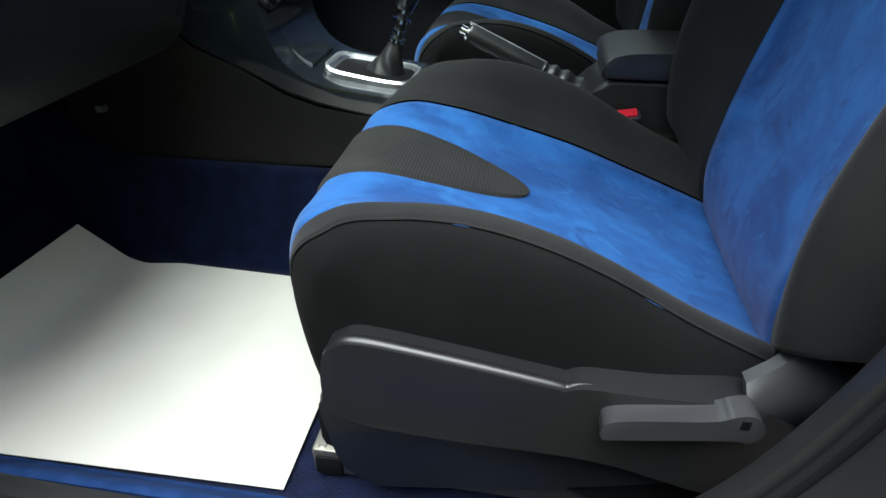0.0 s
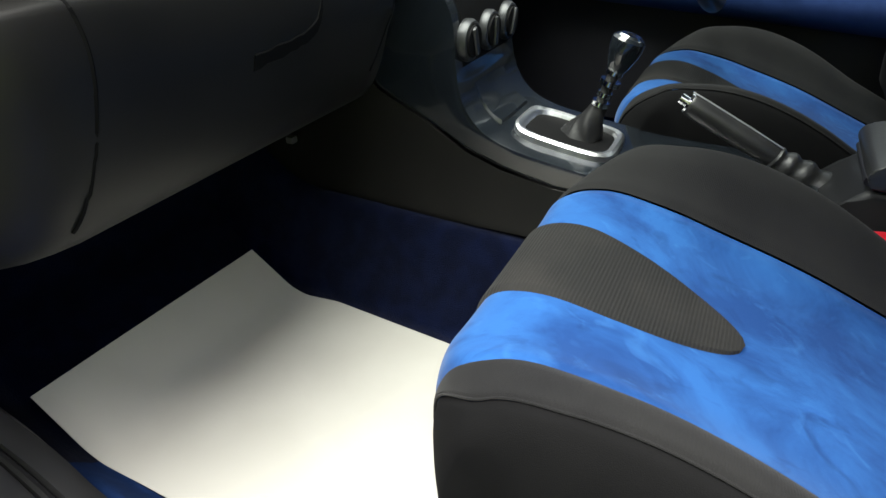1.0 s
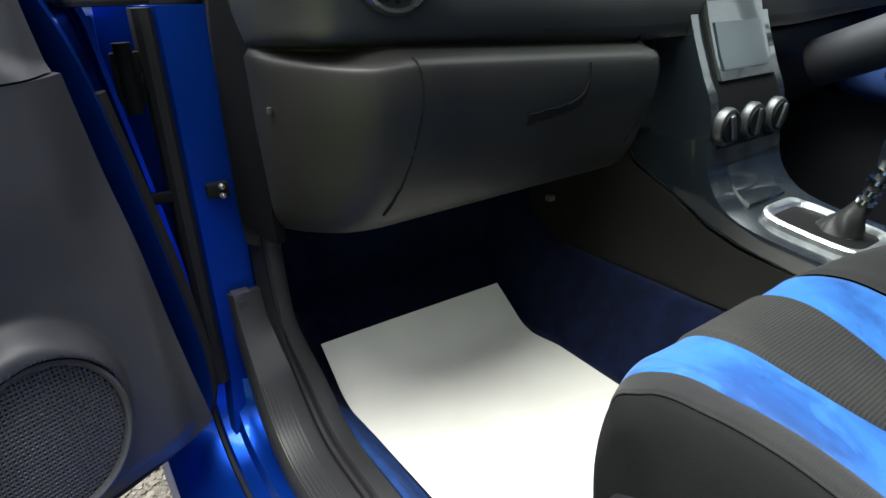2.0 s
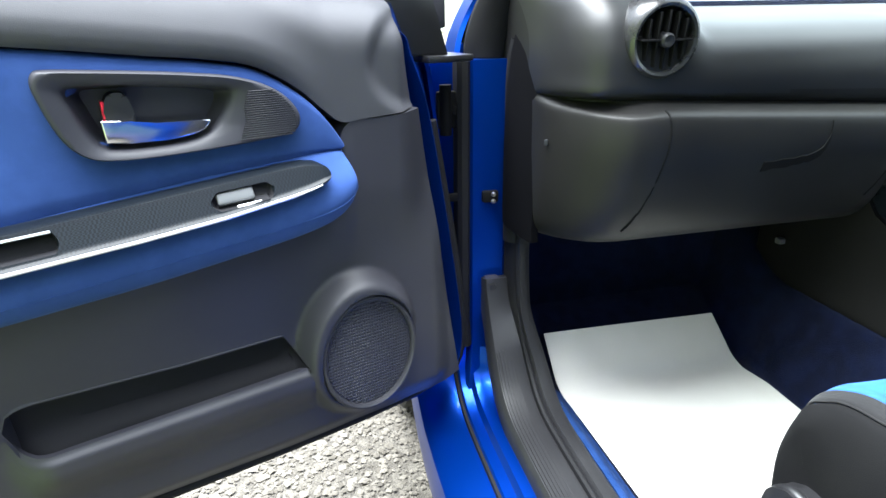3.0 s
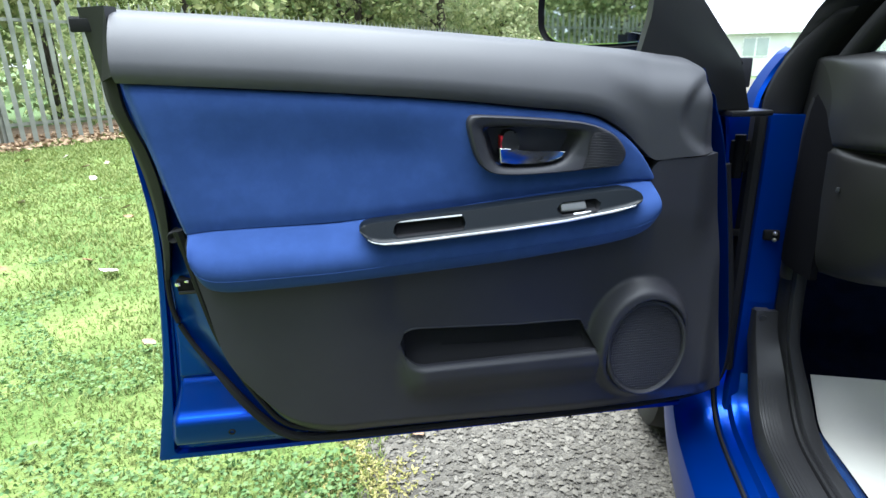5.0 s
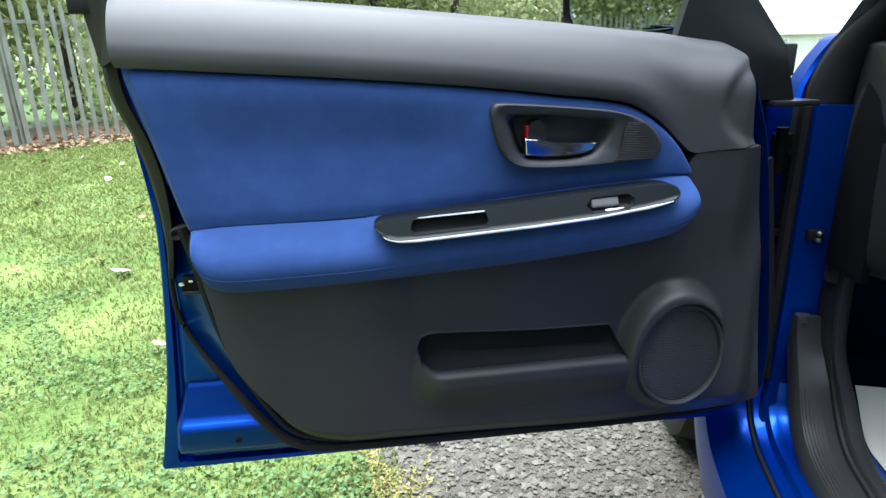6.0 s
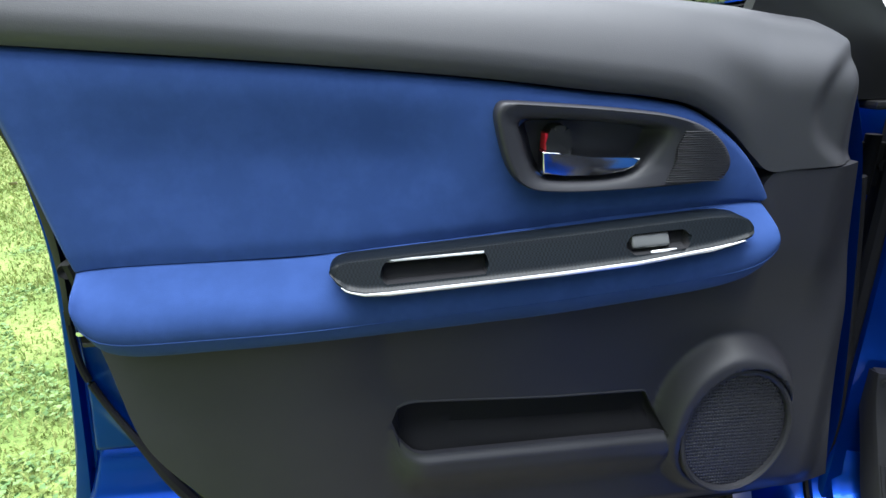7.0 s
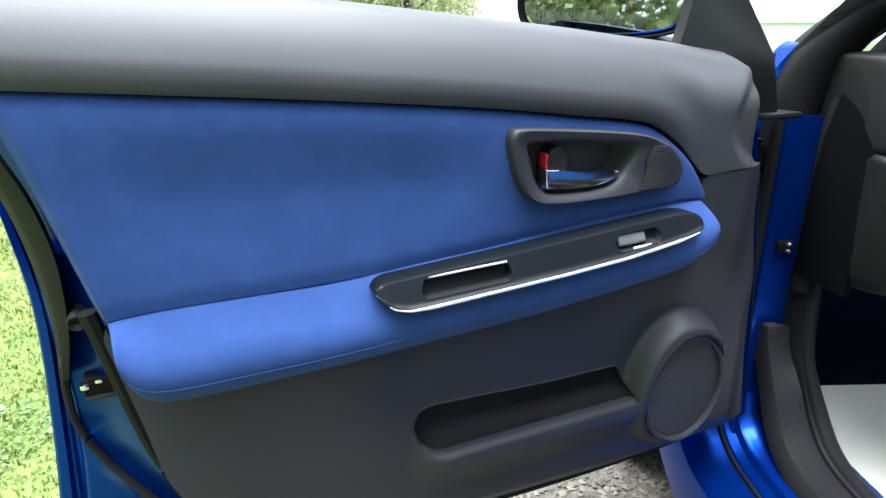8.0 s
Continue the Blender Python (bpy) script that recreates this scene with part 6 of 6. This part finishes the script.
# undergrowth behind the fence
cl = []
for k in range(150):
    a = rng.uniform(-24, 22)
    p = F0 + FDIR * a + side_way * rng.uniform(0.9, 5.5)
    top = rng.uniform(0.8, 3.6)
    n = int(240)
    r = rng.normal(size=(n, 3)) * np.array([0.55, 0.55, 0.5])
    c = np.array([p.x, p.y, rng.uniform(0.2, top)]) + r
    c[:, 2] = np.abs(c[:, 2])
    cl.append(c)
cl = np.concatenate(cl)
quads_object("undergrowth", cl, rng.uniform(0.05, 0.13, len(cl)), M_LEAVES, "dense green undergrowth behind the fence", "bushes", seed=2)


def tree(x, y, height, seed, spread=2.2, low=1.4, leaf=M_LEAVES):
    r = np.random.default_rng(seed)
    ob = thing("tree", "broadleaf tree in yellowing green leaf", "tree", "trees beyond the fence")
    bend = r.uniform(-0.25, 0.25, 2)
    trunk_pts = [Vector((x + bend[0] * f * f, y + bend[1] * f * f, height * 0.8 * f - 0.05)) for f in np.linspace(0, 1, 9)]
    trunk = part("trunk", tube(trunk_pts, lambda t: 0.16 * (1 - 0.75 * t) * height / 9, 10), M_BARK, ob)
    cs = []
    for k in range(13):
        f = r.uniform(0.22, 1.0)
        b = trunk_pts[min(int(f * 8), 8)]
        a = r.uniform(0, math.tau)
        ln = spread * r.uniform(0.5, 1.0) * (1.25 - 0.6 * f)
        tip = b + Vector((math.cos(a) * ln, math.sin(a) * ln, ln * r.uniform(0.1, 0.7)))
        mid = b.lerp(tip, 0.5) + Vector((0, 0, 0.15 * ln))
        part("limb", tube(spline([b, mid, tip], 6), lambda t: (0.05 * (1 - 0.8 * t)) * height / 9, 6), M_BARK, trunk)
        for j in range(5):
            c = b.lerp(tip, r.uniform(0.45, 1.1))
            cs.append(np.array(c) + r.normal(size=(120, 3)) * np.array([0.42, 0.42, 0.34]))
    cs = np.concatenate(cs)
    cs = cs[cs[:, 2] > low * 0.4]
    crown = quads_object("crown", cs, r.uniform(0.06, 0.15, len(cs)), leaf, "", "", seed=seed + 50)
    crown.parent = ob
    del crown["kind"]
    return ob


for k, (a, w, h) in enumerate(((-6, 2.6, 8), (-2.5, 3.4, 9), (0.6, 2.2, 8), (3.0, 4.2, 10), (5.5, 2.8, 9), (8.5, 3.6, 10), (11.5, 2.6, 9), (14, 5, 10), (-11, 3, 9), (-17, 3, 8))):
    p = F0 + FDIR * a + side_way * w
    tree(p.x, p.y, h * 1.05, 20 + k, 3.0)
for k in range(10):
    az = radians(-26 + 3.0 * k + 1.2 * math.sin(k * 5))
    d = 25 + 6 * math.sin(k * 2.3)
    tree(d * math.sin(az), d * math.cos(az), 8.5 + 2 * math.sin(k * 1.7), 60 + k, 2.8, 0.6, M_HAZELEAF)

# far bank of woodland
cl = []
for k in range(260):
    az, d = radians(rng.uniform(-75, 1)), rng.uniform(24, 48)
    c = np.array([d * math.sin(az), d * math.cos(az), rng.uniform(0.3, 5.5 if az < -0.05 else 3.2)]) + rng.normal(size=(240, 3)) * np.array([1.1, 1.1, 0.8])
    cl.append(c)
cl = np.concatenate(cl)
cl = cl[cl[:, 2] > 0]
quads_object("woodland", cl, rng.uniform(0.12, 0.30, len(cl)), M_HAZELEAF, "distant wooded bank", "woodland", seed=4)

# wooded bank added round the lawn, out of direct view, to block low sky light
cl = []
for k in range(330):
    az, dd = radians(rng.uniform(-205, -75)), rng.uniform(21, 30)
    cl.append(np.array([dd * math.sin(az), dd * math.cos(az), rng.uniform(0.3, 15.0)]) + rng.normal(size=(220, 3)) * np.array([1.2, 1.2, 0.9]))
cl = np.concatenate(cl)
cl = cl[cl[:, 2] > 0]
quads_object("woodland", cl, rng.uniform(0.18, 0.40, len(cl)), M_LEAVES, "added wooded bank that holds back low sky light", "woodland", seed=14)

lamp_post = thing("lamp_post", "thin grey lamp post in front of the woods", "lamp post")
part("pole", tube([(-0.55, 19, 0), (-0.55, 19, 2.6)], lambda t: 0.05 - 0.02 * t, 10), M_FENCE, lamp_post)
part("arm", tube([(-0.55, 19, 2.58), (-0.1, 18.9, 2.62)], 0.025, 8), M_FENCE, lamp_post)

# pale buildings ahead of the car
for k, (x, y, w, dp, eave, ridge) in enumerate(((16.0, 34.0, 15.0, 8.0, 2.3, 3.6), (7.5, 44.0, 9.0, 6.0, 2.2, 3.3))):
    house = thing("building", "pale rendered building with a shallow grey roof", "building", "buildings ahead of the car")
    part("wall", box(x - w / 2, x + w / 2, y, y + dp, 0, eave, 0.01), M_WALL, house)
    part("roof", loft([[(xx, y - 0.3, eave - 0.05), (xx, y + dp / 2, ridge), (xx, y + dp + 0.3, eave - 0.05), (xx, y + dp / 2, ridge - 0.15)] for xx in (x - w / 2 - 0.3, x + w / 2 + 0.3)]), M_ROOF, house, "grey sheet roof")
    part("fascia", box(x - w / 2 - 0.3, x + w / 2 + 0.3, y - 0.34, y - 0.30, eave - 0.20, eave, 0.005), M_WHITE, house)
    for j in range(4 if k == 0 else 2):
        wx = x - w / 2 + 1.4 + 2.6 * j
        win = part("window", box(wx - 0.65, wx + 0.65, y - 0.03, y + 0.05, 0.95, 1.95, 0.01), M_WHITE, house, "white framed window")
        for i in (-1, 1):
            part("pane", box(wx + 0.32 * i - 0.27, wx + 0.32 * i + 0.27, y - 0.045, y - 0.02, 1.03, 1.87, 0.004), M_PALEPANE, win)

# ---- small ground cover ----
n = 190000
gx, gy = np.empty(n), np.empty(n)
gy = 0.2 + 8.6 * rng.uniform(0, 1, n) ** 1.35 - 1.0 * rng.uniform(0, 1, n)
gx = -0.42 - 7.0 * rng.uniform(0, 1, n) ** 1.7
thin = np.array([noise.noise((a * 1.7, b * 1.7, 3.0)) for a, b in zip(gx, gy)])
ex = np.array([edge_x(b) for b in gy])
keep = (gx < ex + 0.10 + 0.16 * thin) & (rng.uniform(0, 1, n) < 0.95 + 0.6 * thin)
gx, gy, thin = gx[keep], gy[keep], thin[keep]
n = len(gx)
dist = np.hypot(gx + 0.2, gy - 0.2)
hgt = rng.uniform(0.008, 0.026, n) * (0.9 + 0.10 * dist) * (1 + 0.7 * thin)
wid = rng.uniform(0.0012, 0.0028, n) * (0.8 + 0.42 * dist)
a = rng.uniform(0, math.tau, n)
lean = rng.uniform(0.2, 1.7, n)[:, None] * hgt[:, None] * np.stack([np.cos(a + 1.2), np.sin(a + 1.2), np.zeros(n)], 1)
side_v = np.stack([np.cos(a), np.sin(a), np.zeros(n)], 1) * wid[:, None]
root = np.stack([gx, gy, np.zeros(n)], 1)
mid_v = root + lean * 0.35 + np.array([0, 0, 1.0]) * hgt[:, None] * 0.6
tip_v = root + lean + np.array([0, 0, 1.0]) * hgt[:, None]
v = np.stack([root - side_v, root + side_v, mid_v + side_v * 0.7, tip_v, mid_v - side_v * 0.7], 1).reshape(-1, 3)
me = bpy.data.meshes.new("grass")
me.from_pydata(v.tolist(), [], (np.arange(5 * n).reshape(-1, 5)).tolist())
me.materials.append(M_BLADE)
tagged(new("grass", me), "short green lawn grass", "grass", kind="stuff")
n = 26000
cx, cy = -0.50 - 2.6 * rng.uniform(0, 1, n) ** 1.5, 0.35 + 2.6 * rng.uniform(0, 1, n)
patch = np.array([noise.noise((p * 2.3, q * 2.3, 8.0)) for p, q in zip(cx, cy)])
mask = (patch > 0.02 + 0.30 * (cy - 1.0)) & (cx < np.array([edge_x(q) for q in cy]) - 0.04)
c = np.stack([cx, cy, rng.uniform(0.008, 0.030, n)], 1)[mask]
quads_object("clover", c, rng.uniform(0.008, 0.019, len(c)), M_CLOVER, "small clover leaves among the grass", "clover", flat=0.7, seed=9, aspect=1.1)
n = 16000
cy = 0.3 + 2.2 * rng.uniform(0, 1, n)
cx = np.array([edge_x(q) for q in cy]) + rng.normal(size=n) * 0.075 - 0.02
mask = np.array([noise.noise((p * 7, q * 7, 5.0)) for p, q in zip(cx, cy)]) > -0.25
c = np.stack([cx, cy, rng.uniform(0.000, 0.012, n)], 1)[mask]
quads_object("moss", c, rng.uniform(0.003, 0.008, len(c)), M_MOSS, "yellow moss and dry grass along the gravel", "moss", flat=0.35, seed=10, aspect=2.6)

# crushed stone
n = 26000
sx, sy = rng.uniform(-0.75, 0.50, n), 0.35 + 1.7 * rng.uniform(0, 1, n)
moss = np.array([edge_x(q) for q in sy])
keep = (sx > moss - 0.02 - 0.10 * rng.uniform(0, 1, n) ** 2) | (rng.uniform(0, 1, n) < 0.04)
sx, sy = sx[keep], sy[keep]
n = len(sx)
octa = np.array([(1, 0, 0), (0, 1, 0), (-1, 0, 0), (0, -1, 0), (0, 0, 0.7), (0, 0, -0.7), (0.6, 0.6, 0.35), (-0.6, 0.5, 0.4), (-0.5, -0.6, 0.35), (0.6, -0.5, 0.4)])
tri = np.array([(0, 6, 4), (6, 1, 4), (1, 7, 4), (7, 2, 4), (2, 8, 4), (8, 3, 4), (3, 9, 4), (9, 0, 4), (6, 0, 1), (7, 1, 2), (8, 2, 3), (9, 3, 0)])
size = 0.0020 + 0.0105 * rng.uniform(0, 1, n) ** 3.4
jit = octa[None] * (1 + rng.uniform(-0.35, 0.35, (n, 10, 1))) * size[:, None, None] * rng.uniform(0.6, 1.25, (n, 1, 3)) * np.array([1, 1, 0.42])
a = rng.uniform(0, math.tau, n)
rot = np.stack([np.stack([np.cos(a), -np.sin(a), 0 * a], 1), np.stack([np.sin(a), np.cos(a), 0 * a], 1), np.stack([0 * a, 0 * a, 1 + 0 * a], 1)], 1)
jit = np.einsum("nij,nkj->nki", rot, jit) + np.stack([sx, sy, rng.uniform(-0.004, 0.002, n)], 1)[:, None]
me = bpy.data.meshes.new("gravel")
me.from_pydata(jit.reshape(-1, 3).tolist(), [], (tri[None] + 10 * np.arange(n)[:, None, None]).reshape(-1, 3).tolist())
me.materials.append(M_STONES)
tagged(new("gravel", me), "loose grey crushed stone", "gravel", kind="stuff")


def leaf_mesh(k):
    r = random.Random(k)
    bm = bmesh.new()
    rows = []
    for i in range(7):
        f = i / 6
        w = math.sin(math.pi * min(f * 1.05, 1)) ** 0.8 * 0.35 + 0.01
        rows.append([bm.verts.new((f - 0.5, s * w * (1 + 0.15 * r.uniform(-1, 1)), 0.10 * s * s + 0.15 * (f - 0.5) ** 2 + 0.05 * r.uniform(0, 1))) for s in (-1, 0, 1)])
    for p, q in zip(rows, rows[1:]):
        for i in range(2):
            bm.faces.new((p[i], p[i + 1], q[i + 1], q[i]))
    me = finish(bm, "fallen_leaf", 60)
    me.materials.append(M_FALLEN)
    return me


shapes = [leaf_mesh(k) for k in range(4)]
spots = [(-0.41, 1.00, 0.055), (-2.30, 2.05, 0.10), (-2.55, 2.20, 0.07), (-1.55, 1.35, 0.07), (-3.6, 3.6, 0.09), (-4.2, 3.4, 0.08), (-3.0, 3.1, 0.07), (-5.0, 5.0, 0.10), (-4.4, 4.4, 0.08), (-5.8, 5.6, 0.10), (-1.9, 1.6, 0.05), (-2.9, 2.0, 0.06), (-1.2, 1.15, 0.05)]
spots += [(random.uniform(-6.5, -1.0), random.uniform(1.4, 6.5), random.uniform(0.05, 0.09)) for k in range(26)]
spots += [tuple((F0 + FDIR * random.uniform(-6, 9) + side_way * random.uniform(-0.75, 0.4)).xy) + (random.uniform(0.07, 0.13),) for k in range(60)]
for k, (x, y, sz) in enumerate(spots):
    ob = tagged(new("fallen_leaf", shapes[k % 4]), "dry brown fallen leaf on the ground", "leaf", "fallen leaves")
    ob.matrix_world = Matrix.Translation((x, y, 0.030 if k else 0.012)) @ Euler((random.uniform(-0.5, 0.5), random.uniform(-0.5, 0.5), random.uniform(0, 6.28))).to_matrix().to_4x4() @ Matrix.Scale(sz, 4)
